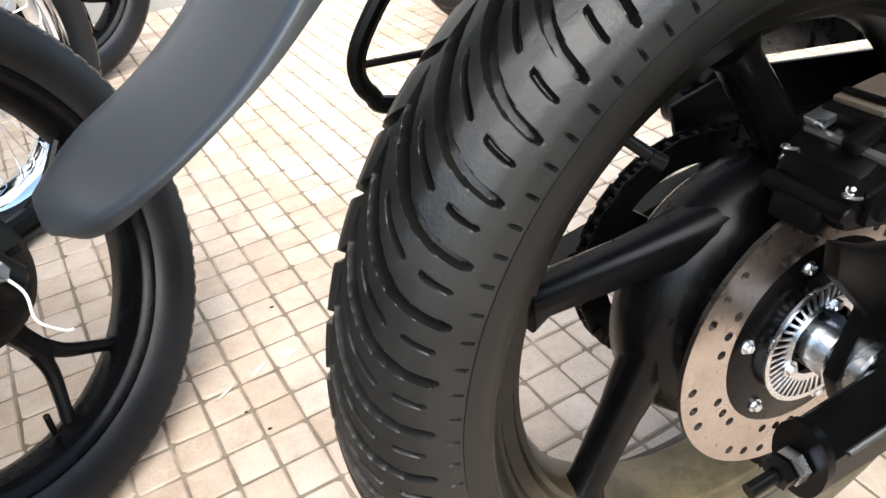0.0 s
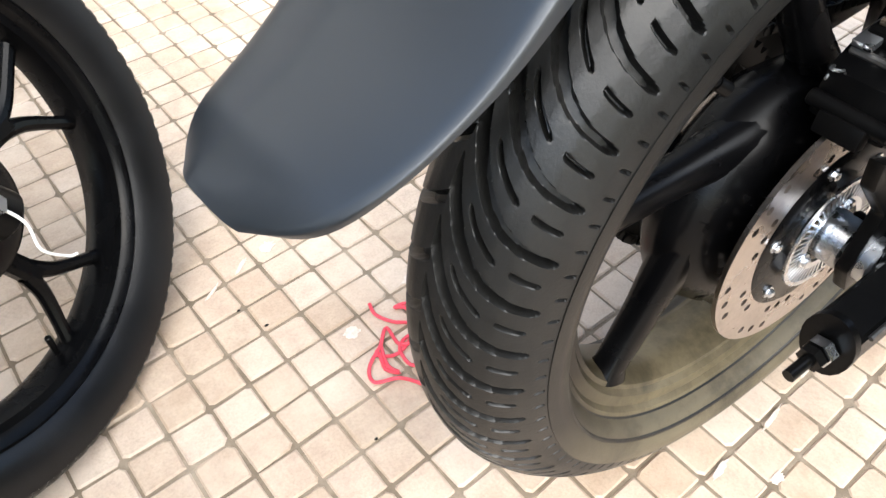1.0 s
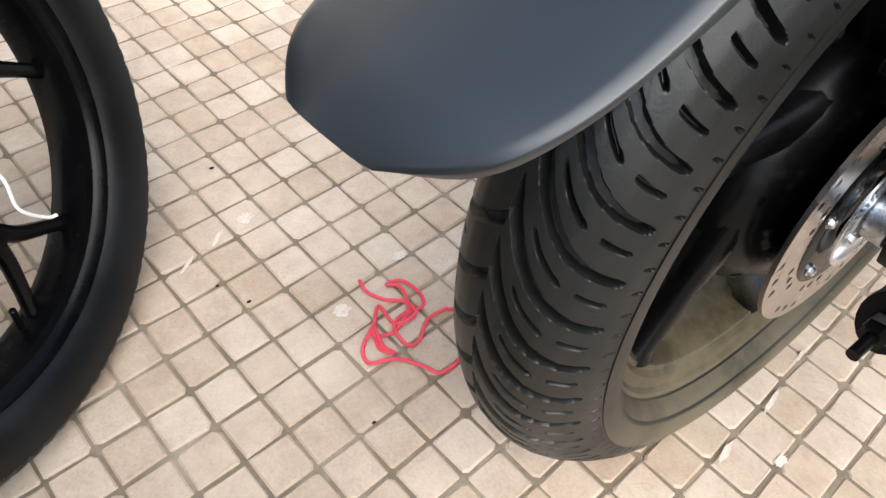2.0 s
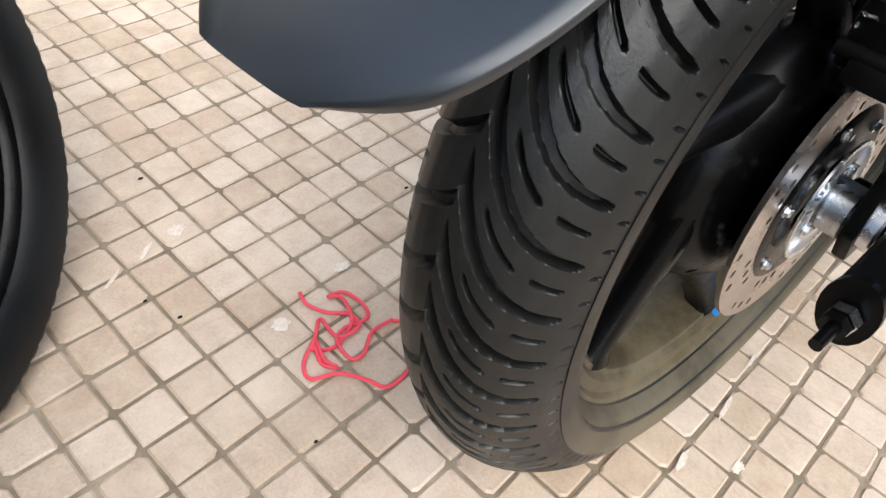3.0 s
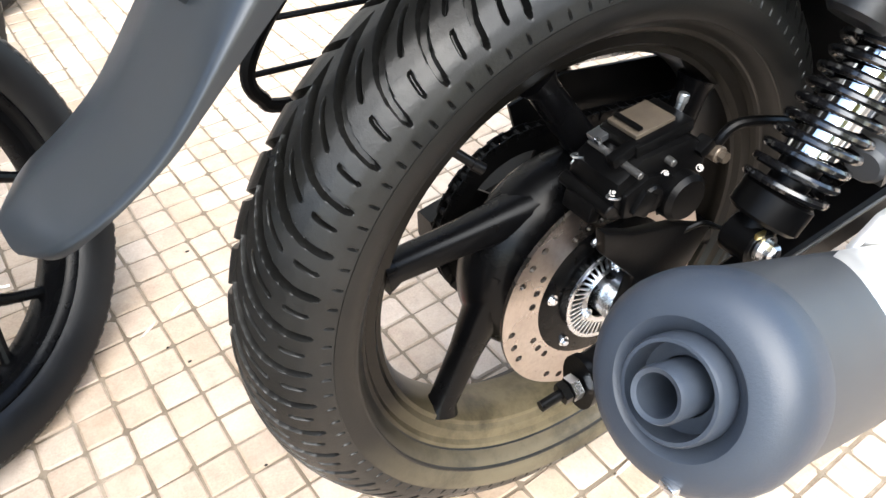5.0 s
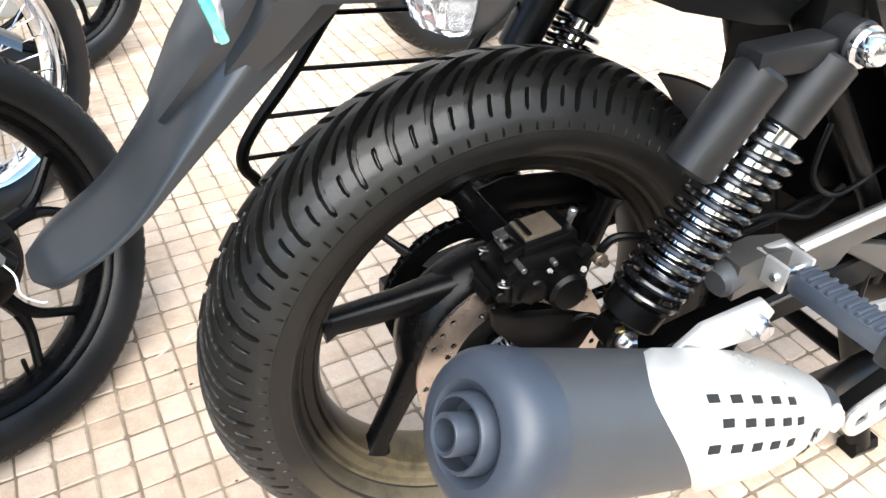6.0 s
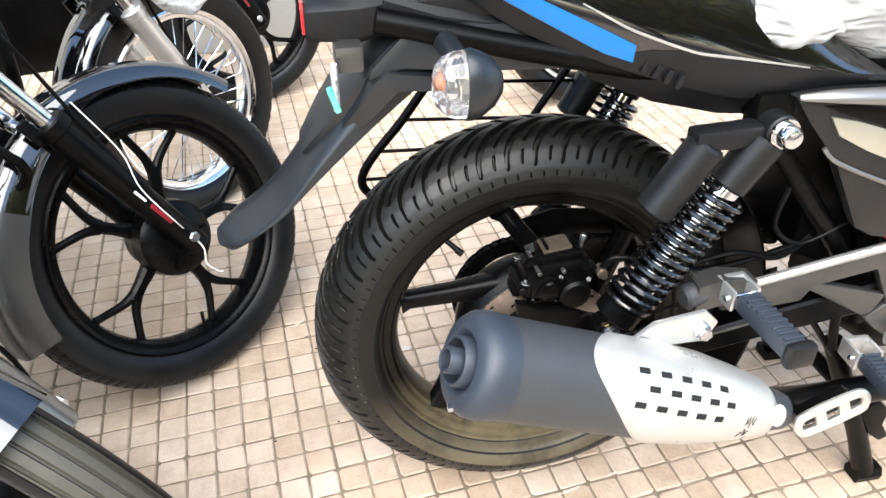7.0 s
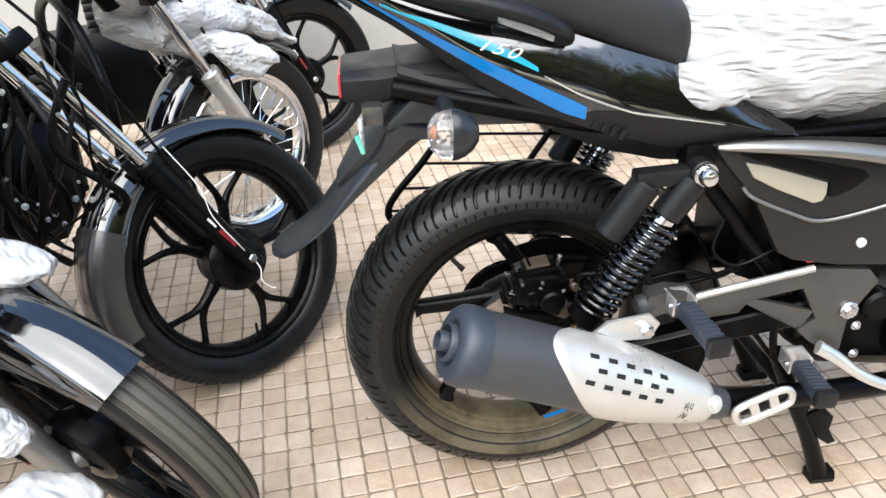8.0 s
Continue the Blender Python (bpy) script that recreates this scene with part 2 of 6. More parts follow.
def smooth_path(points, steps=6, loop=False):
    p = [Vector(q) for q in points]
    n, out = len(p), []
    for i in range(n if loop else n - 1):
        if loop:
            a, b, c, d = p[i - 1], p[i], p[(i + 1) % n], p[(i + 2) % n]
        else:
            a, b, c, d = p[max(i - 1, 0)], p[i], p[i + 1], p[min(i + 2, n - 1)]
        for s in range(steps):
            t = s / steps
            out.append(0.5 * (2 * b + (c - a) * t + (2 * a - 5 * b + 4 * c - d) * t * t + (3 * b - a - 3 * c + d) * t ** 3))
    if not loop:
        out.append(p[-1])
    return out


def tube(points, r, n=10, smooth=0, loop=False, flat=1.0):
    """A round bar along points; r is one radius or one a point."""
    pts = smooth_path(points, smooth, loop) if smooth else [Vector(q) for q in points]
    m = len(pts)
    rr = [r] * m if not isinstance(r, (list, tuple)) else list(np.interp(np.linspace(0, 1, m), np.linspace(0, 1, len(r)), r))
    v, f, side = [], [], None
    for i, p in enumerate(pts):
        a, b = (pts[i - 1], pts[(i + 1) % m]) if loop else (pts[max(i - 1, 0)], pts[min(i + 1, m - 1)])
        d = (b - a).normalized()
        if side is None:
            side = d.orthogonal().normalized()
        side = (side - d * side.dot(d)).normalized()
        up = d.cross(side)
        for q in range(n):
            w = 2 * math.pi * q / n
            v.append(p + float(rr[i]) * (math.cos(w) * side + flat * math.sin(w) * up))
    for i in range(m if loop else m - 1):
        j = (i + 1) % m
        for q in range(n):
            w = (q + 1) % n
            f.append((i * n + q, i * n + w, j * n + w, j * n + q))
    if not loop:
        f.append(tuple(range(n))[::-1])
        f.append(tuple((m - 1) * n + q for q in range(n)))
    return np.array(v), f


def rod(a, b, r, n=14, bevel=0.0, r2=None):
    """A straight bar from a to b with softened ends."""
    a, b = Vector(a), Vector(b)
    d = (b - a).normalized()
    r2 = r if r2 is None else r2
    if not bevel:
        return tube([a, b], [r, r2], n)
    return tube_rings([a, a + d * bevel, b - d * bevel, b], [r - bevel, r, r2, r2 - bevel], n)


def tube_rings(pts, radii, n=14):
    pts = [Vector(p) for p in pts]
    d = (pts[-1] - pts[0]).normalized()
    s = d.orthogonal().normalized()
    u = d.cross(s)
    v = [p + r * (math.cos(2 * math.pi * q / n) * s + math.sin(2 * math.pi * q / n) * u) for p, r in zip(pts, radii) for q in range(n)]
    f = [(i * n + q, i * n + (q + 1) % n, (i + 1) * n + (q + 1) % n, (i + 1) * n + q) for i in range(len(pts) - 1) for q in range(n)]
    return np.array(v), f + [tuple(range(n))[::-1], tuple((len(pts) - 1) * n + q for q in range(n))]


def loft(rings, caps=True, closed=True):
    """Skins a row of rings of equal length."""
    n = len(rings[0])
    v = np.array([p for ring in rings for p in ring], float)
    f = [(i * n + q, i * n + (q + 1) % n, (i + 1) * n + (q + 1) % n, (i + 1) * n + q) for i in range(len(rings) - 1) for q in range(n if closed else n - 1)]
    if caps and closed:
        f += [tuple(range(n))[::-1], tuple((len(rings) - 1) * n + q for q in range(n))]
    return v, f


def box(c, s, bevel=0.003, turn=None):
    """A block with chamfered edges, centre c, size s."""
    bm = bmesh.new()
    bmesh.ops.create_cube(bm, size=1.0, matrix=Matrix.Diagonal((*s, 1)))
    b = min(bevel, min(s) * 0.4)
    bmesh.ops.bevel(bm, geom=bm.edges[:], offset=b, segments=2, affect="EDGES", profile=0.6)
    m = Matrix.Translation(c) @ (turn.to_4x4() if turn else Matrix())
    v = [m @ x.co for x in bm.verts]
    bm.verts.index_update()
    f = [tuple(x.index for x in fc.verts) for fc in bm.faces]
    bm.free()
    return np.array(v), f


def plate(outline, y0, y1, bevel=0.003, holes=()):
    """A flat plate with outline points (x, z), between y0 and y1, chamfered."""
    bm = bmesh.new()
    vs = [bm.verts.new((x, y0, z)) for x, z in outline]
    fc = bm.faces.new(vs)
    ex = bmesh.ops.extrude_face_region(bm, geom=[fc])
    bmesh.ops.translate(bm, verts=[g for g in ex["geom"] if isinstance(g, bmesh.types.BMVert)], vec=(0, y1 - y0, 0))
    bmesh.ops.recalc_face_normals(bm, faces=bm.faces[:])
    if bevel:
        bmesh.ops.bevel(bm, geom=[e for e in bm.edges if e.calc_face_angle(0) > 0.5], offset=bevel, segments=2, affect="EDGES", profile=0.6, clamp_overlap=True)
    bmesh.ops.triangulate(bm, faces=[q for q in bm.faces if len(q.verts) > 4])
    bm.verts.index_update()
    out = np.array([x.co[:] for x in bm.verts]), [tuple(x.index for x in q.verts) for q in bm.faces]
    bm.free()
    return out


def join(*geos):
    v, f, k = [], [], 0
    for gv, gf in geos:
        v.append(np.asarray(gv, float))
        f += [tuple(i + k for i in q) for q in gf]
        k += len(gv)
    return np.concatenate(v), f


def moved(geo, m):
    v = np.asarray(geo[0], float)
    a = np.array(m)
    return v @ a[:3, :3].T + a[:3, 3], geo[1]


def mesh(name, geo, mat, smooth=True, sharp=35):
    me = bpy.data.meshes.new(name)
    me.from_pydata([tuple(p) for p in np.asarray(geo[0], float)], [], [tuple(q) for q in geo[1]])
    me.materials.append(mat)
    bm = bmesh.new()
    bm.from_mesh(me)
    if len(bm.faces) < 60000:
        bmesh.ops.recalc_face_normals(bm, faces=bm.faces[:])
    bm.to_mesh(me)
    bm.free()
    if smooth:
        me.shade_smooth()
        me.set_sharp_from_angle(angle=radians(sharp))
    me.update()
    return me


def part(name, geo, mat, parent, label="", smooth=True, sharp=35):
    ob = new(name, mesh(name, geo, mat, smooth, sharp))
    ob.parent = parent
    return tagged(ob, label)


def thing(name, label, category, group="", kind="", m=None):
    ob = new(name)
    ob.empty_display_size = 0.05
    if m is not None:
        ob.matrix_world = m
    return tagged(ob, label, category, group, kind)


def bolt(c, d, r=0.006, h=0.005):
    """A hexagon bolt head with a washer, at c, pointing along d."""
    c, d = Vector(c), Vector(d).normalized()
    return join(tube_rings([c, c + d * h * 0.3], [r * 1.5, r * 1.5], 16), tube_rings([c + d * h * 0.3, c + d * h, c + d * h * 1.25], [r, r, r * 0.75], 6))


def yrot(points, a):
    c, s = math.cos(a), math.sin(a)
    return [(c * x - s * z, y, s * x + c * z) for x, y, z in points]


# ---- the setting ----
def grid_slab(x0, x1, y0, y1, z0, z1):
    return box(((x0 + x1) / 2, (y0 + y1) / 2, (z0 + z1) / 2), (x1 - x0, y1 - y0, z1 - z0), 0.002)


FLOOR_TURN, PITCH, TX, TY = radians(2.92), 0.0519, -0.3274, 0.2541
ground = tagged(new("ground", mesh("ground", grid_slab(-60, 60, -60, 60, -0.3, -0.0028), GROUT)), "sandy grey mortar bed under small square paving tiles", "floor", kind="structure")
wall_back = tagged(new("wall_back", mesh("wall_back", grid_slab(-9, 9, 2.25, 2.45, -0.1, 3.2), WALLM)), "plain pale grey painted wall behind the parked bikes", "wall", kind="structure")


# ---- rear wheel of the near motorcycle ----
HUB = Vector((0.0, 0.0, 0.339))
PITCHES, BEND, FAR_BEND, WHEEL_Y = 49, 1.75, 0.6, 0.012


def tread_depth(theta, y, half, side_shift):
    """Groove depth in metres for arrays of angle and lateral place."""
    w = np.abs(y) / half
    far_side = y > 0
    p = theta / (2 * np.pi) * PITCHES + np.where(far_side, 0.75, 0.0) + side_shift
    bend, arc = np.where(far_side, FAR_BEND, BEND), 0.0418
    g = p + bend * np.clip(1 - w, 0, 1) ** 2.0
    slope = 1 / np.sqrt(1 + (bend * 2.0 * np.clip(1 - w, 0, 1) * arc / half) ** 2)

    def slot(phase, width, w0, w1):
        """A slot with rounded ends between two lateral places; 0 outside, 1 inside."""
        d = np.abs((g - phase + 0.5) % 1.0 - 0.5) * arc * slope
        over = np.maximum(np.maximum(w0 - w, w - w1), 0) * half
        return np.clip((width / 2 + 0.0006 - np.hypot(d, over)) / 0.0012, 0, 1)

    deep = slot(0.0, np.where(far_side, 0.0066, 0.0086 - 0.0036 * np.clip(w, 0, 1)), 0.0, np.where(far_side, 1.0, 0.90)) * 0.0095
    mid = slot(0.5, 0.0024, 0.30, 0.58) * np.where(far_side, 0.0, 0.0075)
    edge = slot(0.46, 0.0030, np.where(far_side, 0.55, 0.75), 0.88) * 0.0070
    notch = np.maximum(slot(0.2, 0.0022, 1.012, 1.05), slot(0.7, 0.0022, 1.012, 1.05)) * 0.0030
    return np.maximum.reduce([deep, mid, edge, notch])


def rear_tyre(per_pitch=48):
    """A wide radial tyre with curved tread grooves, short sipes and a ribbed edge."""
    prof_y = np.array([0.0, 0.012, 0.024, 0.036, 0.048, 0.057, 0.0625, 0.066, 0.0665, 0.063, 0.055, 0.046, 0.040])
    prof_r = np.array([0.3265, 0.3255, 0.3215, 0.3145, 0.3035, 0.2915, 0.2805, 0.268, 0.258, 0.247, 0.2395, 0.2355, 0.229])
    s = np.r_[0, np.cumsum(np.hypot(np.diff(prof_y), np.diff(prof_r)))]
    t_edge = np.interp(0.066, prof_y[:8], s[:8])
    samples = np.r_[np.linspace(0, t_edge, 96), np.linspace(t_edge, s[-1], 16)[1:]]
    # a smooth curve through the profile
    fine = np.linspace(0, s[-1], 400)
    yy, rr = np.interp(fine, s, prof_y), np.interp(fine, s, prof_r)
    ker = np.hanning(31) / np.hanning(31).sum()
    yy = np.convolve(np.r_[-yy[15:0:-1], yy, np.full(15, yy[-1])], ker, "valid")
    rr = np.convolve(np.r_[rr[15:0:-1], rr, np.full(15, rr[-1])], ker, "valid")
    half_y, half_r = np.interp(samples, fine, yy), np.interp(samples, fine, rr)
    y = np.r_[-half_y[::-1], half_y[1:]]
    r = np.r_[half_r[::-1], half_r[1:]]
    n = PITCHES * per_pitch
    th = np.arange(n) * 2 * np.pi / n
    Y, T = np.meshgrid(y, th)
    R0 = np.meshgrid(r, th)[0]
    ny, nr = np.gradient(r), -np.gradient(y)
    norm = np.hypot(ny, nr)
    oy, orad = ny / norm * -1, nr / norm * -1
    flip = np.sign(orad[len(y) // 2])
    oy, orad = oy * flip, orad * flip
    # the mesh follows the sweep of the grooves, so that their edges are clean
    fade = np.clip(1 - np.abs(Y) / 0.064, 0, 1) ** 2.0
    T = T - 2 * np.pi / PITCHES * np.where(Y > 0, BEND + FAR_BEND * (fade - 1), BEND * fade)
    D = tread_depth(T, Y, 0.064, 0.28) * (R0 > 0.2705)
    # three fine rings moulded into each sidewall
    D = D - 0.0006 * (np.abs(R0 - 0.2455) < 0.0012)
    Rg, Yg = R0 - D * orad, Y - D * oy + WHEEL_Y
    v = np.stack([Rg * np.cos(T), Yg, Rg * np.sin(T)], -1).reshape(-1, 3)
    m = len(y)
    i, q = np.meshgrid(np.arange(n), np.arange(m - 1), indexing="ij")
    j = (i + 1) % n
    f = np.stack([i * m + q, j * m + q, j * m + q + 1, i * m + q + 1], -1).reshape(-1, 4)
    return v, f.tolist()


def drilled_disc(r0, r1, y0, y1, cells, bands, hole):
    """A flat ring with drilled holes, bored right through."""
    k, v, f = 16, [], []
    edges = np.linspace(r0, r1, bands + 1)
    sq = []
    for q in range(k):
        a = 2 * math.pi * q / k
        c, s = math.cos(a), math.sin(a)
        big = max(abs(c), abs(s))
        sq.append((c / big, s / big, c, s))
    for b in range(bands):
        rm, dr = (edges[b] + edges[b + 1]) / 2, (edges[b + 1] - edges[b]) / 2
        for i in range(cells):
            am, da = 2 * math.pi * (i + 0.5 * (b % 2)) / cells, math.pi / cells
            base = len(v)
            skip = (i + 2 * b) % 5 in (3, 4)
            h = hole * (0.15 if skip else 1.0)
            for y in (y0, y1):
                for u, w, c, s in sq:
                    r, a = rm + dr * u, am + da * w
                    v.append((r * math.cos(a), y, r * math.sin(a)))
                for u, w, c, s in sq:
                    r, a = rm + h * c, am + h * s / rm
                    v.append((r * math.cos(a), y, r * math.sin(a)))
            for q in range(k):
                w = (q + 1) % k
                f.append((base + q, base + w, base + k + w, base + k + q))
                f.append((base + 2 * k + q, base + 2 * k + w, base + 3 * k + w, base + 3 * k + q))
                f.append((base + k + q, base + k + w, base + 3 * k + w, base + 3 * k + q))
    rim_out = lathe([(r1, y0), (r1, y1)], 120, closed=False)
    rim_in = lathe([(r0, y0), (r0, y1)], 120, closed=False)
    return join((np.array(v), f), rim_out, rim_in)


def swirl_spoke(angle, r_rim=0.207, offset=0.074):
    """A tapered spoke that runs from the rim past the hub's shoulder."""
    rings = []
    turn_a = radians(angle - 157)
    start = Vector((math.cos(radians(157)) * r_rim, 0, math.sin(radians(157)) * r_rim))
    end = Vector((-0.012, 0, offset + 0.004))
    for t, wide, thick, y in ((0.0, 0.020, 0.017, -0.004), (0.07, 0.0135, 0.014, -0.004), (0.45, 0.0150, 0.015, -0.006), (0.8, 0.021, 0.020, -0.008), (1.0, 0.030, 0.026, -0.008)):
        c = start.lerp(end, t)
        ring = []
        for q in range(20):
            w = 2 * math.pi * q / 20
            a = math.copysign(abs(math.cos(w)) ** 0.75, math.cos(w))
            b = math.copysign(abs(math.sin(w)) ** 0.75, math.sin(w))
            ring.append((c.x, y + b * thick, c.z + a * wide))
        rings.append(yrot(ring, turn_a))
    return loft(rings)


bike = thing("motorcycle", "black naked motorcycle with blue tail stripe on its centre stand", "motorcycle", "parked motorcycles")
bike.matrix_world = Matrix.Translation((0.006, 0.003, 0.3245)) @ Matrix.Rotation(radians(-2.6), 4, "Z") @ Matrix.Rotation(radians(-3.7), 4, "X") @ Matrix.Rotation(radians(1.0), 4, "Y")
bike["label"] = "black naked motorcycle with blue tail decal standing on its centre stand"
AT = Matrix.Translation(-HUB)


def bpart(name, geo, mat, parent=None, label="", smooth=True, sharp=35):
    """A part of the near motorcycle, given in the place's own metres."""
    return part(name, moved(geo, AT), mat, parent or bike, label, smooth, sharp)


RIM_PROFILE = [(0.2365, -0.0425), (0.2345, -0.0445), (0.2300, -0.0425), (0.2270, -0.0375), (0.2170, -0.0355), (0.2130, -0.0300), (0.2085, -0.0290), (0.2045, -0.0200), (0.2020, 0.0),
               (0.2045, 0.0200), (0.2085, 0.0290), (0.2130, 0.0300), (0.2170, 0.0355), (0.2270, 0.0375), (0.2300, 0.0425), (0.2345, 0.0445), (0.2365, 0.0425),
               (0.2330, 0.0340), (0.2200, 0.0300), (0.2120, 0.0), (0.2200, -0.0300), (0.2330, -0.0340)]
rear_wheel = part("rear_wheel", lathe([(r, y + WHEEL_Y) for r, y in RIM_PROFILE], 140), ALLOY_DUST_SHEEN, bike, "dusty black six-spoke cast alloy rim, floor sheen in its colour")
for a in (162.5, 224.8, 285, 345, 46, 104):
    part("spoke", swirl_spoke(a), ALLOY, rear_wheel, "black tapered cast spoke")
part("hub", lathe([(0.018, -0.052), (0.050, -0.050), (0.066, -0.046), (0.090, -0.037), (0.107, -0.022), (0.115, -0.003), (0.112, 0.016), (0.095, 0.034), (0.060, 0.044), (0.018, 0.046)], 64), ALLOY, rear_wheel, "black cast hub")
part("tyre", rear_tyre(), RUBBER, rear_wheel, "black rubber tyre with curved tread grooves", sharp=28)
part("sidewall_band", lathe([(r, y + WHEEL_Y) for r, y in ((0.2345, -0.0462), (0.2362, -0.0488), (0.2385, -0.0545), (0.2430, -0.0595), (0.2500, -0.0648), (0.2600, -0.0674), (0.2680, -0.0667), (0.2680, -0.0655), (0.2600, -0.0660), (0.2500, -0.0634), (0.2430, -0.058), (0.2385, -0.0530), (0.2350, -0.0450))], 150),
     RUBBER_DUST_SHEEN, rear_wheel, "tyre sidewall with dust and painted floor sheen")
part("brake_disc", drilled_disc(0.0745, 0.1145, -0.0655, -0.0615, 36, 2, 0.0036), STEEL, rear_wheel, "drilled steel brake disc with brownish bloom", sharp=30)
part("disc_carrier", lathe([(0.034, -0.0665), (0.0745, -0.0665), (0.0775, -0.0645), (0.0775, -0.0560), (0.034, -0.0560)], 80), ALLOY, rear_wheel, "black disc carrier")


part("abs_ring", join(lathe([(0.0475, -0.0755), (0.0515, -0.0755), (0.0515, -0.0735), (0.0475, -0.0735)], 96), lathe([(0.028, -0.0755), (0.034, -0.0755), (0.034, -0.0735), (0.028, -0.0735)], 72)), ZINC, rear_wheel, "slotted bright speed sensor ring")
tooth_data = mesh("ring_tooth", box((0.0405, -0.0745, 0), (0.017, 0.0020, 0.0021), 0.0004), ZINC)
for i in range(48):
    tooth = new("ring_tooth", tooth_data)
    tooth.parent = rear_wheel
    tooth.rotation_euler = (0, 2 * math.pi * i / 48, 0)
for k in range(6):
    a = radians(167 - 57 * 0 + 60 * k)
    part("disc_bolt", bolt((0.0645 * math.cos(a), -0.0665, 0.0645 * math.sin(a)), (0, -1, 0), 0.0037, 0.004), ZINC, rear_wheel, "zinc disc bolt")
for k in range(3):
    a = radians(205 + 120 * k)
    part("ring_screw", bolt((0.031 * math.cos(a), -0.0755, 0.031 * math.sin(a)), (0, -1, 0), 0.0042, 0.004), ZINC, rear_wheel)
part("axle_spacer", lathe([(0.012, -0.118), (0.018, -0.118), (0.0195, -0.116), (0.0195, -0.096), (0.0215, -0.094), (0.0215, -0.070), (0.012, -0.070)], 40), ZINC, rear_wheel, "bright zinc axle spacer")
part("valve", join(rod((-0.128, -0.01, 0.160), (-0.112, -0.02, 0.146), 0.0042), rod((-0.116, -0.018, 0.149), (-0.108, -0.022, 0.143), 0.0052)), DARK, rear_wheel, "black rubber valve stem")
part("sticker", lathe([(0.2162, -0.0252), (0.2118, -0.0192), (0.2110, -0.0198), (0.2154, -0.0258)], 20, True, -76, 22), BLUE, rear_wheel, "narrow bright blue sticker on the rim")


def sprocket(teeth=42, r=0.098, y=0.066):
    out = []
    for i in range(teeth * 4):
        a = 2 * math.pi * i / (teeth * 4)
        out.append(((r + (0.0042 if i % 4 in (0, 1) else -0.0025)) * math.cos(a), (r + (0.0042 if i % 4 in (0, 1) else -0.0025)) * math.sin(a)))
    ring_v, ring_f = [], []
    n = len(out)
    for yy in (y, y + 0.006):
        ring_v += [(x, yy, z) for x, z in out]
        ring_v += [(0.078 * math.cos(2 * math.pi * i / n), yy, 0.078 * math.sin(2 * math.pi * i / n)) for i in range(n)]
    for i in range(n):
        j = (i + 1) % n
        ring_f += [(i, j, n + j, n + i), (2 * n + i, 2 * n + j, 3 * n + j, 3 * n + i), (i, j, 2 * n + j, 2 * n + i), (n + i, n + j, 3 * n + j, 3 * n + i)]
    arms = [(np.array(yrot(box((0.06, y + 0.003, 0), (0.05, 0.005, 0.022), 0.002)[0], 2 * math.pi * k / 5)), box((0, 0, 0), (1, 1, 1), 0.1)[1]) for k in range(5)]
    return join((np.array(ring_v), ring_f), *arms, lathe([(0.02, y - 0.02), (0.045, y - 0.02), (0.045, y + 0.008), (0.02, y + 0.008)], 40))


part("sprocket", sprocket(), DARK, rear_wheel, "black chain sprocket")


def chain():
    """Roller chain round the rear sprocket and away to the front."""
    pts, r, y = [], 0.1005, 0.069
    for i in range(27):
        a = radians(80 + i * 200 / 26)
        pts.append(Vector((r * math.cos(a), y, r * math.sin(a))))
    top = [Vector((0.0174 + 0.0127 * i, y, 0.099 - 0.0012 * i)) for i in range(36, 0, -1)]
    low = [Vector((0.0174 + 0.0127 * i, y, -0.099 + 0.0022 * i)) for i in range(1, 37)]
    path = top + pts + low
    geos = []
    for i in range(len(path) - 1):
        a, b = path[i], path[i + 1]
        d = (b - a)
        L = d.length
        ang = math.atan2(d.z, d.x)
        turn = Matrix.Rotation(-ang, 3, "Y")
        for s in (-1, 1):
            off = 0.0062 if i % 2 else 0.0046
            geos.append(box((a + b) / 2 + Vector((0, s * off, 0)), (L + 0.007, 0.0014, 0.0098), 0.0006, turn))
        geos.append(rod(a + Vector((0, -0.0075, 0)), a + Vector((0, 0.0075, 0)), 0.0038, 8))
    return join(*geos)


bike_chain = part("chain", chain(), DARK, bike, "oily black roller chain")
bpart("chain_guard", join(plate([(-0.02, 0.492), (0.42, 0.455), (0.42, 0.470), (0.05, 0.520), (-0.01, 0.512)], 0.085, 0.089, 0.001), box((0.2, 0.075, 0.505), (0.40, 0.024, 0.003), 0.001, Matrix.Rotation(radians(5.5), 3, "Y"))), ZINC, None, "bright metal chain guard edge")

chain_cover = bpart("chain_cover", plate([(-0.005, 0.458), (0.06, 0.476), (0.20, 0.462), (0.42, 0.440), (0.42, 0.405), (0.200, 0.398), (0.172, 0.374), (0.107, 0.380), (0.006, 0.420)], 0.090, 0.095, 0.0015), DARK, None, "black chain cover")
bpart("cover_rail", box((0.150, 0.0985, 0.426), (0.118, 0.006, 0.012), 0.002), SILVER, chain_cover, "bright bare metal rail")

# ---- swing arm, caliper, stays ----
ARM = -0.128
swingarm = bpart("swingarm", join(
    loft([[(x, ARM + a * 0.017, z + b * h) for a, b in ((-1, -0.8), (-0.8, -1), (0.8, -1), (1, -0.8), (1, 0.8), (0.8, 1), (-0.8, 1), (-1, 0.8))] for x, z, h in ((-0.088, 0.320, 0.014), (-0.02, 0.331, 0.017), (0.10, 0.351, 0.019), (0.30, 0.388, 0.022), (0.50, 0.42, 0.026))]),
    rod((0.0, -0.150, 0.339), (0.0, -0.108, 0.339), 0.021, 20, 0.002)), DARK, None, "black box-section swing arm")
swingarm.location = (0.008, -0.010, 0.008)
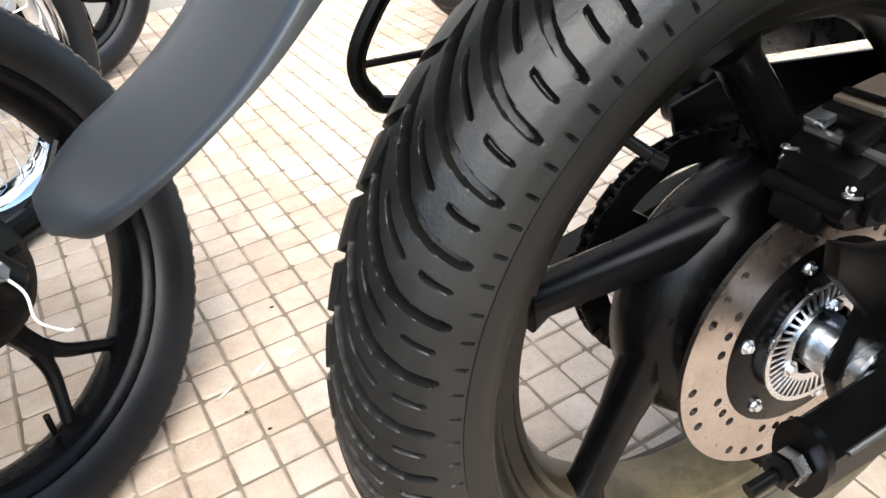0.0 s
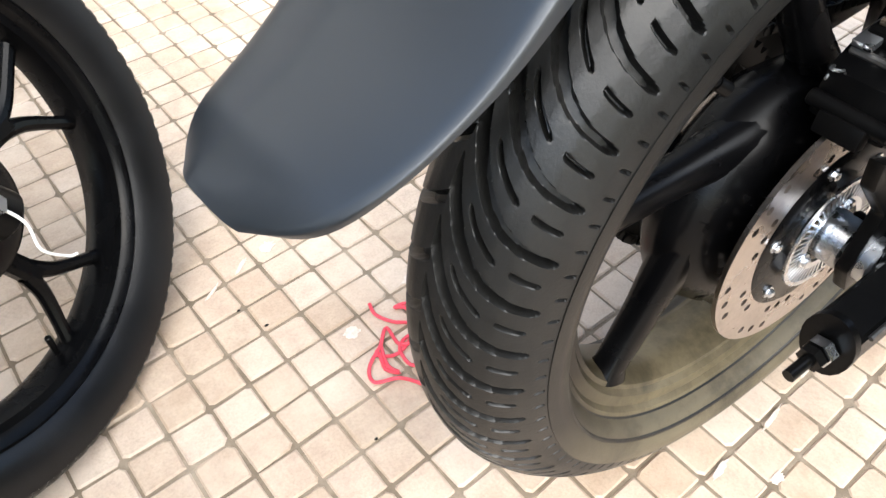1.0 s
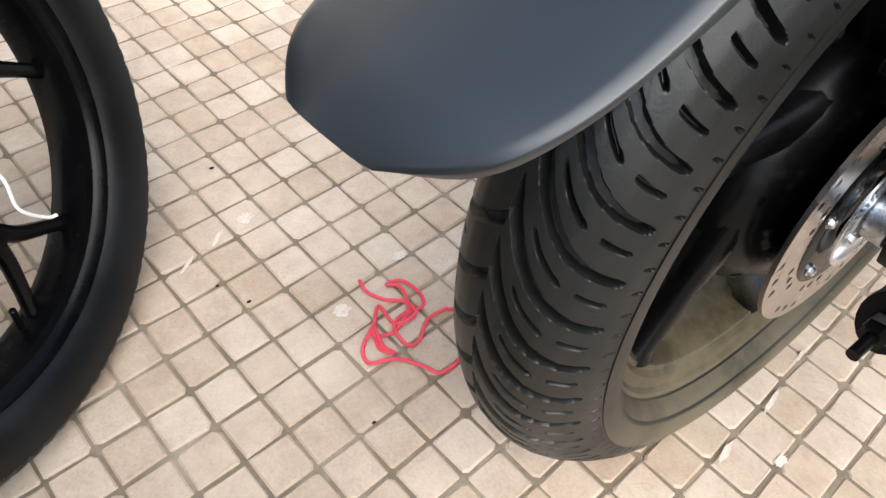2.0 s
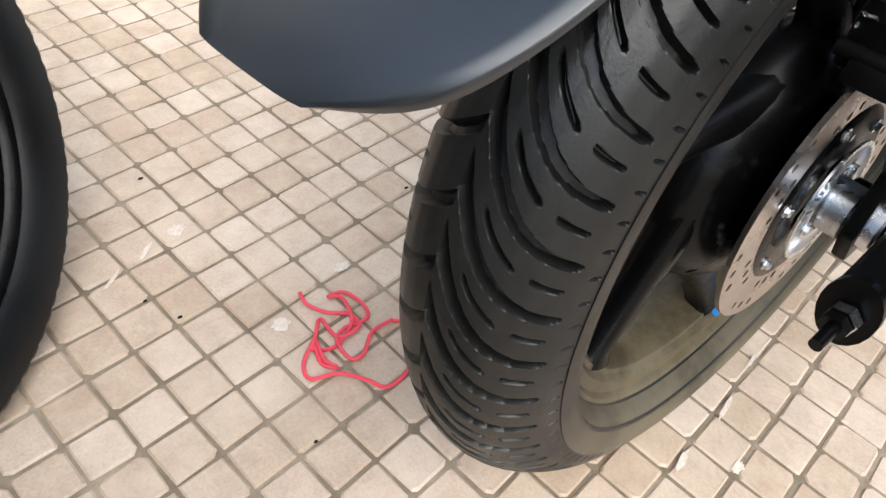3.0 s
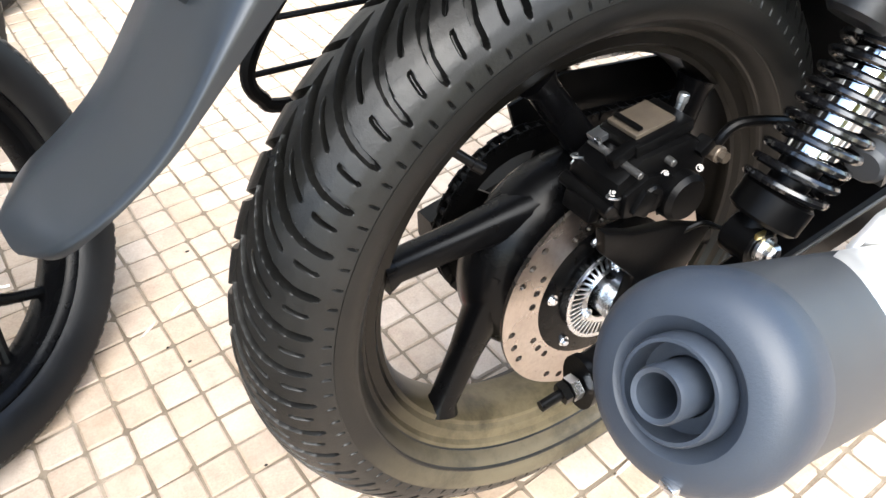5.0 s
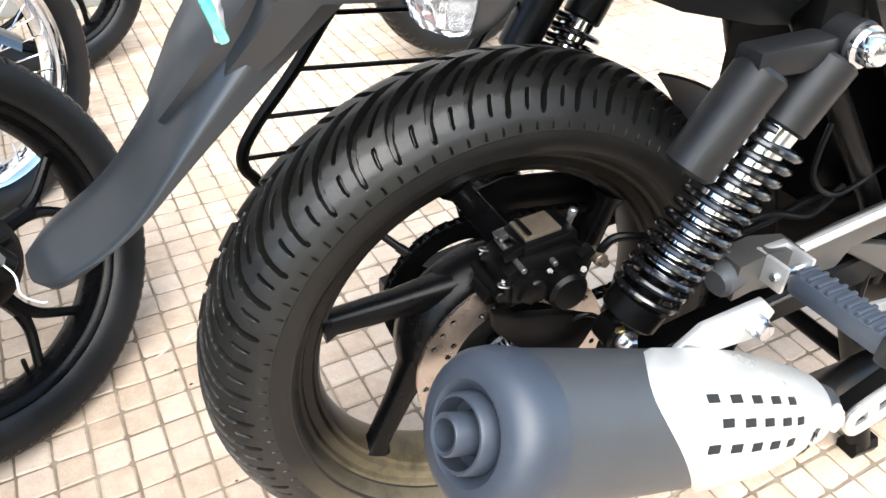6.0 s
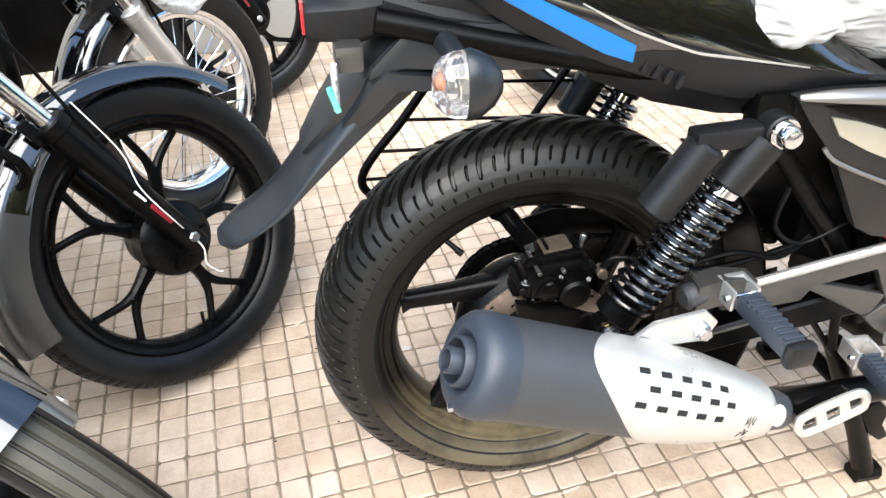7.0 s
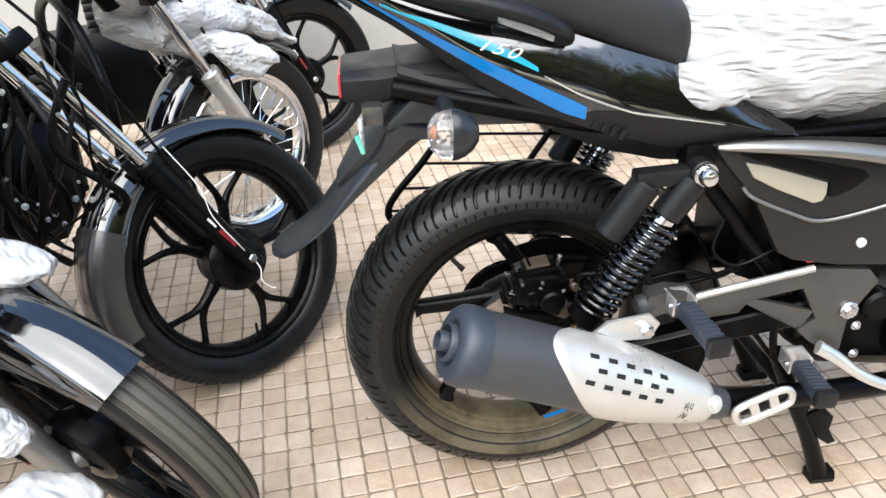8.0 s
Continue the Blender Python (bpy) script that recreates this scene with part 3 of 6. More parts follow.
bpart("far_swingarm", loft([[(x, 0.12 + a * 0.016, z + b * h) for a, b in ((-1, -0.8), (-0.8, -1), (0.8, -1), (1, -0.8), (1, 0.8), (0.8, 1), (-0.8, 1), (-1, 0.8))] for x, z, h in ((-0.088, 0.322, 0.017), (0.0, 0.339, 0.021), (0.30, 0.388, 0.024), (0.50, 0.42, 0.026))]), DARK, None, "black box-section swing arm")
bpart("adjuster_plate", loft([[(-0.090 - 0.006 * k, ARM + math.cos(w) * 0.0200, 0.322 + math.sin(w) * 0.026 - 0.004 * max(0, -math.sin(w))) for w in np.linspace(0, 2 * math.pi, 20, endpoint=False)] for k in (0, 1)]), DARK, swingarm, "black chain adjuster end plate")
bpart("adjuster_bolt", join(rod((-0.096, ARM, 0.319), (-0.134, ARM, 0.314), 0.0048, 12), tube_rings([(-0.097, ARM, 0.319), (-0.106, ARM, 0.318)], [0.0105, 0.0105], 6), tube_rings([(-0.107, ARM, 0.3175), (-0.114, ARM, 0.3165)], [0.0098, 0.0098], 6)), DARK, swingarm, "black adjuster bolt with lock nut")
bpart("lock_nut", tube_rings([(-0.0975, ARM - 0.0005, 0.3187), (-0.1055, ARM - 0.0005, 0.3178)], [0.0112, 0.0112], 6), ZINC, swingarm, "zinc lock nut")
bpart("pinch_bolt", bolt((0.155, -0.147, 0.325), (0, -1, -0.3), 0.009, 0.012), ZINC, swingarm, "bright hexagon bolt")
bpart("arm_line", tube([(-0.08, ARM - 0.0178, 0.3335), (0.10, ARM - 0.0178, 0.3660), (0.3, ARM - 0.0178, 0.402)], 0.0022, 8), SATIN, swingarm, "lighter line along the swing arm")

caliper = bpart("brake_caliper", join(
    plate([(-0.040, 0.448), (0.010, 0.440), (0.058, 0.462), (0.064, 0.486), (0.040, 0.502), (-0.010, 0.498), (-0.034, 0.482)], -0.098, -0.040, 0.006),
    box((0.015, -0.070, 0.505), (0.060, 0.046, 0.012), 0.004, Matrix.Rotation(radians(-8), 3, "Y")),
    rod((0.032, -0.112, 0.452), (0.032, -0.09, 0.452), 0.022, 20, 0.004)), DARK, None, "black brake caliper over the disc")
bpart("caliper_bracket", plate([(-0.052, 0.450), (-0.020, 0.436), (0.03, 0.425), (0.075, 0.405), (0.060, 0.375), (0.025, 0.335), (0.022, 0.312), (-0.012, 0.308), (-0.024, 0.335), (-0.010, 0.385), (-0.048, 0.425)], -0.108, -0.096, 0.003), DARK, caliper, "black caliper bracket")
bpart("slide_pin", join(rod((-0.040, -0.040, 0.462), (-0.040, -0.100, 0.460), 0.0060, 14, 0.001)), DARK, caliper, "black slide pin boot")
for c in ((-0.030, -0.044, 0.472), (-0.034, -0.093, 0.473), (0.012, -0.100, 0.478), (0.052, -0.100, 0.470)):
    bpart("caliper_bolt", bolt(c, (-0.5, -0.6, 0.6), 0.0021, 0.004), SATIN, caliper, "zinc caliper bolt")
bpart("piston_cover", join(plate([(-0.030, 0.452), (0.004, 0.446), (0.022, 0.456), (0.020, 0.476), (-0.008, 0.484), (-0.030, 0.474)], -0.104, -0.097, 0.0025), rod((-0.004, -0.108, 0.465), (-0.004, -0.102, 0.465), 0.011, 18, 0.002)), DARK, caliper, "round black piston cover")
for dx in (-0.020, 0.014):
    bpart("pad_pin", rod((dx, -0.106, 0.490), (dx, -0.045, 0.492), 0.0032, 10, 0.0008), SATIN, caliper, "dull steel pad pin")
for c in ((-0.034, -0.048, 0.480), (-0.036, -0.096, 0.468)):
    bpart("spring_clip", tube([Vector(c) + Vector((0.006 * math.cos(w), 0.004 * math.sin(w), 0.005 * math.sin(w * 0.5))) for w in np.linspace(0, 8.5, 16)], 0.0011, 6), ZINC, caliper, "bent wire clip")
bpart("pad_window", box((0.010, -0.068, 0.5125), (0.040, 0.034, 0.004), 0.001, Matrix.Rotation(radians(-8), 3, "Y")), BRONZE, caliper, "worn bronze-brown pad cover plate")
for k in range(3):
    bpart("cover_rib", box((-0.004 + 0.014 * k, -0.068, 0.5148 - 0.002 * k), (0.0045, 0.030, 0.003), 0.001, Matrix.Rotation(radians(-8), 3, "Y")), DARK, caliper, "dark pressed rib")
for k, (c, size, a) in enumerate((((-0.022, -0.085, 0.500), (0.026, 0.010, 0.010), -20), ((0.040, -0.052, 0.498), (0.022, 0.012, 0.014), 15), ((-0.012, -0.104, 0.462), (0.018, 0.010, 0.022), 30), ((0.052, -0.098, 0.490), (0.016, 0.014, 0.010), -35), ((-0.044, -0.070, 0.452), (0.012, 0.034, 0.016), 10))):
    bpart("caliper_lug", box(c, size, 0.0025, Matrix.Rotation(radians(a), 3, "Y")), DARK, caliper, "cast caliper lug")
bpart("bleed_screw", join(rod((0.046, -0.070, 0.505), (0.050, -0.072, 0.524), 0.0036, 10, 0.001), rod((0.0485, -0.0715, 0.518), (0.050, -0.072, 0.526), 0.0046, 10, 0.001)), ZINC, caliper, "bleed screw with cap")
bpart("pad_spring", plate([(-0.024, 0.496), (0.002, 0.503), (0.004, 0.508), (-0.026, 0.501)], -0.060, -0.046, 0.0006), ZINC, caliper, "bright pad spring")
bpart("banjo", join(rod((0.070, -0.085, 0.478), (0.070, -0.104, 0.478), 0.0075, 14, 0.001), rod((0.070, -0.102, 0.478), (0.070, -0.110, 0.478), 0.005, 6)), BRONZE, caliper, "brass banjo bolt")
bpart("brake_hose", tube([(0.070, -0.095, 0.480), (0.085, -0.10, 0.500), (0.125, -0.11, 0.496), (0.19, -0.105, 0.47), (0.28, -0.10, 0.47), (0.42, -0.09, 0.50)], 0.0048, 10, 6), DARK, caliper, "black rubber brake hose")
bpart("sensor_wire", tube([(0.03, -0.098, 0.40), (0.055, -0.112, 0.42), (0.09, -0.118, 0.405), (0.16, -0.115, 0.415), (0.30, -0.11, 0.44)], 0.0026, 8, 6), DARK, caliper, "thin black sensor wire")
bpart("wheel_sensor", join(rod((0.012, -0.108, 0.352), (0.012, -0.080, 0.352), 0.0085, 14, 0.002), box((0.02, -0.112, 0.356), (0.028, 0.010, 0.016), 0.003)), DARK, caliper, "black wheel speed sensor")


# ---- rear shocks ----
def shock(top, low, gas, parts_of, lower_bolt=True):
    top, low = Vector(top), Vector(low)
    d = (top - low).normalized()
    L = (top - low).length
    body = bpart("shock_absorber", join(rod(low, low + d * 0.10, 0.0165, 20, 0.002), rod(low - Vector((0, 0.015, 0)), low + Vector((0, 0.015, 0)), 0.0185, 24, 0.002)), DARK, None, "black twin rear shock absorber")
    bpart("upper_sleeve", join(rod(top - d * 0.085, top - d * 0.015, 0.0245, 24, 0.003), rod(top - Vector((0, 0.016, 0)), top + Vector((0, 0.016, 0)), 0.020, 24, 0.002)), PLASTIC_G, body, "dark grey upper sleeve and eye")
    bpart("spring_seat", rod(low + d * 0.018, low + d * 0.045, 0.030, 24, 0.003), DARK, body, "black lower spring seat")
    s = d.orthogonal().normalized()
    u = d.cross(s)
    turns, pts = 14.5, []
    for i in range(int(turns * 18) + 1):
        w = 2 * math.pi * i / 18
        t = i / (turns * 18)
        pts.append(low + d * (0.043 + t * (L - 0.132)) + 0.0315 * (math.cos(w) * s + math.sin(w) * u))
    bpart("spring", tube(pts, 0.0038, 8), SPRING, body, "glossy black coil spring")
    bpart("damper_rod", rod(low + d * 0.075, low + d * (L - 0.080), 0.0205, 24), CHROME, body, "bright chrome damper tube")
    if gas:
        off = Vector((-0.072, 0.004, -0.004))
        bpart("gas_canister", join(rod(top + off - d * 0.012, top + off - d * 0.115, 0.0240, 28, 0.004), plate([(top.x - 0.100, top.z + 0.004), (top.x - 0.020, top.z + 0.008), (top.x - 0.010, top.z - 0.010), (top.x - 0.050, top.z - 0.020), (top.x - 0.100, top.z - 0.018)], top.y - 0.010, top.y + 0.020, 0.005)), PLASTIC_G, body, "dark grey gas canister of the shock")
    bpart("cap_nut", join(tube_rings([top + Vector((0, -0.016, 0)), top + Vector((0, -0.020, 0))], [0.018, 0.018], 24), tube_rings([top + Vector((0, -0.020, 0)), top + Vector((0, -0.031, 0)), top + Vector((0, -0.036, 0)), top + Vector((0, -0.038, 0))], [0.0145, 0.0145, 0.011, 0.004], 12)), CHROME, body, "shiny domed cap nut")
    if lower_bolt:
        bpart("lower_bolt", bolt(low + Vector((0, -0.016, 0)), (0, -1, 0), 0.0085, 0.010), ZINC, body, "zinc hexagon bolt")
        bpart("paint_mark", box(low + Vector((-0.008, -0.0155, 0.016)), (0.010, 0.003, 0.006), 0.001), GOLD, body, "yellow paint mark")
    return body


shock((0.228, -0.172, 0.705), (0.060, -0.154, 0.430), True, bike)
shock((0.232, 0.166, 0.704), (0.066, 0.150, 0.424), True, bike, False)

# ---- exhaust ----
TAIL = Vector((-0.163, -0.284, 0.513))
EX = Vector((0.423, 0.048, -0.190)).normalized()
EX_OUT = (Vector((0, -1, 0)) + EX * EX.y).normalized()
EX_UP = EX_OUT.cross(EX).normalized()
EX_UP = EX_UP if EX_UP.z > 0 else -EX_UP


def ex_ring(s, r, n=48, flat=1.0, dz=0.0):
    c = TAIL + EX * s + EX_UP * dz
    return [c + r * (math.cos(2 * math.pi * q / n) * EX_OUT + flat * math.sin(2 * math.pi * q / n) * EX_UP) for q in range(n)]


muffler = bpart("muffler", loft([ex_ring(s, r) for s, r in ((0.032, 0.052), (0.034, 0.0570), (0.045, 0.0585), (0.28, 0.0600), (0.34, 0.054), (0.42, 0.040), (0.50, 0.026))]), MUFFLER, None, "dark grey muffler can")
bpart("end_cap", loft([ex_ring(s, r) for s, r in ((0.040, 0.0595), (0.022, 0.0605), (0.010, 0.0588), (0.002, 0.0535), (-0.002, 0.0460), (-0.003, 0.0370), (0.001, 0.0320), (0.006, 0.0285), (0.006, 0.016))], caps=False), MUFFLER_BLUE, muffler, "blue-grey cast end cap")
bpart("outlet_ring", loft([ex_ring(s, r) for s, r in ((0.007, 0.0288), (-0.008, 0.0282), (-0.0105, 0.0267), (-0.0105, 0.0247), (0.012, 0.0237), (0.016, 0.0145))], caps=False), MUFFLER_BLUE, muffler, "raised outlet collar")
bpart("tail_pipe", loft([ex_ring(s, r) for s, r in ((0.012, 0.0150), (-0.019, 0.0150), (-0.0215, 0.0138), (-0.0205, 0.0112), (0.03, 0.0105))], caps=False), MUFFLER_BLUE, muffler, "short tail pipe")
# flat black disc stands for the shade deep in the pipe
bpart("pipe_bore", loft([ex_ring(s, r) for s, r in ((0.02, 0.0110), (0.021, 0.0110))]), HOLE, muffler, "black disc for the shade in the bore")
bpart("rivet", box(TAIL - EX * 0.001 + EX_OUT * 0.022 - EX_UP * 0.046, (0.006, 0.010, 0.006), 0.001), ZINC, muffler, "bright scuffed rivet")


def shield_radius(s):
    return float(np.interp(s, [0.11, 0.25, 0.32, 0.39, 0.45, 0.50], [0.0622, 0.0640, 0.0610, 0.0510, 0.0400, 0.0315]))


def heat_shield():
    """A pressed shell round the outer face of the can, with a slanting rear edge."""
    rings, n = [], 40
    for k in range(36):
        t = k / 35
        ring_o, ring_i = [], []
        for q in range(n + 1):
            w = radians(-92 + 202 * q / n)  # from low inside, over the outer face, to the top
            s0 = 0.135 + 0.00135 * (math.hypot(math.degrees(w) - 62, 30) - 30)
            s1 = 0.478 - 0.012 * (w / 2) ** 2
            s = float(s0 + (s1 - s0) * t)
            r = shield_radius(s) - 0.0035 * (1 - min(1, (s - s0) / 0.006)) - 0.02 * max(0, t - 0.93) / 0.07
            r = float(r)
            c = TAIL + EX * s
            d = math.cos(w) * EX_OUT + math.sin(w) * EX_UP
            ring_o.append(c + r * d)
            ring_i.append(c + (r - 0.0018) * d)
        rings.append(ring_o + ring_i[::-1])
    return loft(rings)


shield = bpart("heat_shield", heat_shield(), SHIELD, muffler, "satin silver perforated heat shield", sharp=50)
# vent openings: thin black inlays stand for the shade inside the holes
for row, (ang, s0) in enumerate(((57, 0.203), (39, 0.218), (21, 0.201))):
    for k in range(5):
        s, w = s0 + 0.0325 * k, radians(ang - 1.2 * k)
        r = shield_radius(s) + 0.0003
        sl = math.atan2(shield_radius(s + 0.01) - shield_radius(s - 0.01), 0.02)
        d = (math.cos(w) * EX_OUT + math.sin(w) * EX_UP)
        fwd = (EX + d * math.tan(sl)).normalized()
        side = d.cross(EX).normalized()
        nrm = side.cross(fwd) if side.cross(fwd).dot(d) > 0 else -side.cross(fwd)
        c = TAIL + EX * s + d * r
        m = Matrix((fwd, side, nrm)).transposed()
        bpart("slot", box(c, (0.0155, 0.0072, 0.0012), 0.0004, m), HOLE, shield, "black inlay for the shade in a vent slot")
bpart("shield_bolt", bolt(TAIL + EX * 0.452 + (EX_OUT * 0.88 + EX_UP * 0.47) * 0.0405, EX_OUT * 0.88 + EX_UP * 0.47, 0.010, 0.006), SHIELD, shield, "silver flange bolt")
for k in range(9):
    s, w = 0.388 + 0.0045 * (k % 5), radians((14 if k < 5 else -6) + 3.5 * math.sin(k * 2.3))
    d = math.cos(w) * EX_OUT + math.sin(w) * EX_UP
    side = d.cross(EX).normalized()
    c = TAIL + EX * s + d * (shield_radius(s) + 0.0004)
    lean = 0.5 * math.sin(k * 1.7)
    bpart("pen_stroke", tube([c - side * 0.005 - EX * 0.002 * lean, c + EX * 0.0015 * math.cos(k), c + side * 0.005 + EX * 0.002 * lean], 0.0005, 6, 3), HOLE, shield, "illegible dark pen stroke")
bpart("exhaust_pipe", tube([TAIL + EX * 0.47, TAIL + EX * 0.55 + Vector((0, 0.02, 0)), (0.42, -0.19, 0.275), (0.62, -0.16, 0.255), (0.95, -0.12, 0.25)], [0.027, 0.026, 0.022, 0.021, 0.021], 18, 6), DARK, muffler, "black exhaust header pipe")
bpart("muffler_hanger", join(plate([(0.085, 0.490), (0.150, 0.500), (0.168, 0.482), (0.155, 0.455), (0.10, 0.455), (0.06, 0.47)], -0.236, -0.228, 0.002)), SILVER, muffler, "silver muffler hanger")
bpart("hanger_bolt", join(rod((0.145, -0.222, 0.476), (0.145, -0.246, 0.476), 0.0105, 20, 0.002), tube_rings([(0.145, -0.246, 0.476), (0.145, -0.252, 0.476)], [0.0085, 0.0085], 6)), ZINC, muffler, "bright hanger bolt")


# ---- tail, mudguard and bodywork of the near motorcycle ----
YC = -0.012


def mudguard():
    """A long trough-shaped mudguard: a spine between two lower edges, flaring into a rounded flap."""
    spine = [(-0.15, 0.822), (-0.195, 0.798), (-0.2367, 0.7552), (-0.2737, 0.7055), (-0.3037, 0.6609), (-0.3263, 0.6272), (-0.3503, 0.5985), (-0.385, 0.572), (-0.412, 0.556), (-0.433, 0.541)]
    right = [(-0.131, -0.086, 0.787), (-0.171, -0.09, 0.757), (-0.220, -0.0922, 0.718), (-0.266, -0.0919, 0.677), (-0.310, -0.0925, 0.636), (-0.338, -0.0905, 0.608), (-0.360, -0.0865, 0.590), (-0.384, -0.080, 0.571), (-0.410, -0.064, 0.550), (-0.425, -0.032, 0.5395)]
    left = [(-0.131, 0.046, 0.787), (-0.171, 0.042, 0.760), (-0.2209, 0.042, 0.725), (-0.2727, 0.044, 0.6772), (-0.3155, 0.0498, 0.636), (-0.3409, 0.0544, 0.6055), (-0.364, 0.053, 0.580), (-0.390, 0.053, 0.557), (-0.419, 0.046, 0.5440), (-0.431, 0.022, 0.5400)]
    m, r, l = smooth_path([(x, 0, z) for x, z in spine], 6), smooth_path(right, 6), smooth_path(left, 6)
    for path in (m, r, l):
        for _ in range(6):
            path[1:-1] = [(path[k - 1] + path[k] * 2 + path[k + 1]) / 4 for k in range(1, len(path) - 1)]
    rings = []
    for i in range(len(m)):
        yc = (r[i].y + l[i].y) / 2 + 0.012
        outer, inner = [], []
        for q in range(33):
            v = -1 + q / 16
            e = r[i] if v < 0 else l[i]
            drop = 0.48 * abs(v) ** 1.7 + 0.52 * max(0, (abs(v) - 0.62) / 0.38) ** 1.7
            side = min(1, abs(v) * 1.22)
            p = Vector((m[i].x + (e.x - m[i].x) * drop, yc + (e.y - yc) * side, m[i].z + (e.z - m[i].z) * drop))
            ridge = 0.010 * (1 - abs(v) ** 1.5) * min(1, i / 8) * (1 - 0.5 * max(0, i - 46) / 8)
            outer.append(p + Vector((-0.7 * ridge, 0, 0.7 * ridge)))
            thick = 1 - abs(v) ** 8 * 0.8
            inner.append(p + Vector((0.0026 * thick * (1 - side * 0.5), (yc - p.y) * 0.045, -0.0020 * thick * (1 - side * 0.8))))
        rings.append(outer + inner[::-1])
    return loft(rings)


guard = bpart("rear_mudguard", mudguard(), PLASTIC, None, "long matt black plastic rear mudguard with flared flap", sharp=60)
bpart("scuff_mark", box((-0.3685, 0.0485, 0.5745), (0.008, 0.0035, 0.004), 0.001, Matrix.Rotation(radians(40), 3, "Y")), WHITE, guard, "small white scuff on the edge")
def arm_ring(x, z, w, h, y0, tilt):
    c, q = math.cos(tilt), math.sin(tilt)
    out = []
    for a, b in ((-1, -0.7), (-0.8, -1), (0.8, -1), (1, -0.7), (1, 0.55), (0.7, 1), (-0.7, 1), (-1, 0.55)):
        out.append((x - q * b * h, y0 + a * w, z + c * b * h))
    return out


bpart("tail_arm", loft([arm_ring(x, z, w, h, YC, t) for x, z, w, h, t in ((0.02, 0.805, 0.100, 0.016, 0.0), (-0.10, 0.806, 0.095, 0.017, 0.0), (-0.172, 0.804, 0.090, 0.018, 0.25), (-0.205, 0.786, 0.086, 0.018, 0.65), (-0.240, 0.750, 0.076, 0.016, 0.82), (-0.280, 0.702, 0.058, 0.012, 0.86), (-0.31, 0.666, 0.036, 0.006, 0.86))]), PLASTIC, guard, "angular black plastic arm from tail to mudguard")
bpart("plate_bracket", loft([arm_ring(x, z, w, h, YC, t) for x, z, w, h, t in ((-0.150, 0.766, 0.104, 0.010, 0.2), (-0.168, 0.768, 0.106, 0.014, 0.3), (-0.206, 0.772, 0.106, 0.018, 0.5), (-0.216, 0.764, 0.104, 0.020, 0.7), (-0.236, 0.733, 0.088, 0.016, 0.85), (-0.275, 0.686, 0.062, 0.008, 0.87))]), PLASTIC, guard, "faceted black plate bracket above the mudguard")
bpart("tail_side", plate([(-0.182, 0.829), (-0.134, 0.828), (-0.083, 0.826), (-0.022, 0.800), (0.021, 0.770), (-0.10, 0.774), (-0.155, 0.779), (-0.195, 0.782), (-0.232, 0.772), (-0.228, 0.785)], -0.112, -0.098, 0.004), PLASTIC, guard, "flat black side face of the tail arm")
bpart("tail_side", plate([(-0.182, 0.829), (-0.134, 0.828), (-0.083, 0.826), (-0.022, 0.800), (0.021, 0.770), (-0.10, 0.774), (-0.155, 0.779), (-0.195, 0.782), (-0.232, 0.772), (-0.228, 0.785)], 0.074, 0.088, 0.004), PLASTIC, guard, "flat black side face of the tail arm")
bpart("lamp_pod", box((-0.250, -0.085, 0.797), (0.030, 0.060, 0.028), 0.004), SATIN, guard, "grey plate lamp housing")
tag_ob = bpart("clear_bag", loft([[(-0.268 + 0.004 * math.cos(w), -0.132 + 0.012 * math.sin(w) * s, 0.800 - 0.05 * t) for w in np.linspace(0, 2 * math.pi, 12, endpoint=False)] for t, s in ((0, 0.5), (0.3, 1.0), (0.7, 0.9), (1, 0.5))]), BUBBLE, guard, "small clear plastic bag")
bpart("green_tag", box((-0.2706, -0.138, 0.764), (0.007, 0.012, 0.028), 0.004, Matrix.Rotation(radians(-18), 3, "Y")), GREEN, guard, "green plastic tag")

tail_lamp = bpart("tail_housing", loft([[(x, YC + a * w, z0 + b * (z1 - z0)) for a, b in ((-1, 0.15), (-0.94, 0), (0.94, 0), (1, 0.15), (1, 0.72), (0.8, 1), (-0.8, 1), (-1, 0.72))] for x, w, z0, z1 in ((-0.293, 0.066, 0.811, 0.850), (-0.288, 0.070, 0.809, 0.853), (-0.235, 0.074, 0.806, 0.857), (-0.205, 0.078, 0.816, 0.860), (-0.12, 0.088, 0.812, 0.866), (-0.02, 0.098, 0.795, 0.842), (0.06, 0.105, 0.775, 0.81))]), PLASTIC_G, None, "grey-black plastic tail housing")
bpart("rear_reflector", box((-0.2945, YC, 0.832), (0.004, 0.122, 0.034), 0.0012), RED, tail_lamp, "red tail reflector edge")
bpart("side_skirt", loft([[(x, YC + a * w, z + b) for a, b in ((-1, -0.012), (-0.92, -0.018), (0.92, -0.018), (1, -0.012), (1, 0.020), (0.9, 0.030), (-0.9, 0.030), (-1, 0.020))] for x, w, z in ((-0.21, 0.080, 0.832), (-0.15, 0.092, 0.815), (-0.06, 0.100, 0.800), (0.02, 0.108, 0.790), (0.08, 0.112, 0.785))]), PLASTIC_G, tail_lamp, "grey-black under-tail skirt")


def cowl_top(x):
    return float(np.interp(x, [-0.32, -0.20, -0.087, 0.02, 0.089, 0.183, 0.27, 0.33, 0.38], [1.030, 0.985, 0.935, 0.908, 0.885, 0.856, 0.818, 0.778, 0.752]))


def cowl_low(x):
    return float(np.interp(x, [-0.32, -0.27, -0.207, -0.155, -0.115, -0.075, -0.023, 0.06, 0.119, 0.19, 0.275, 0.38], [0.982, 0.950, 0.915, 0.878, 0.848, 0.823, 0.799, 0.770, 0.752, 0.733, 0.738, 0.742]))


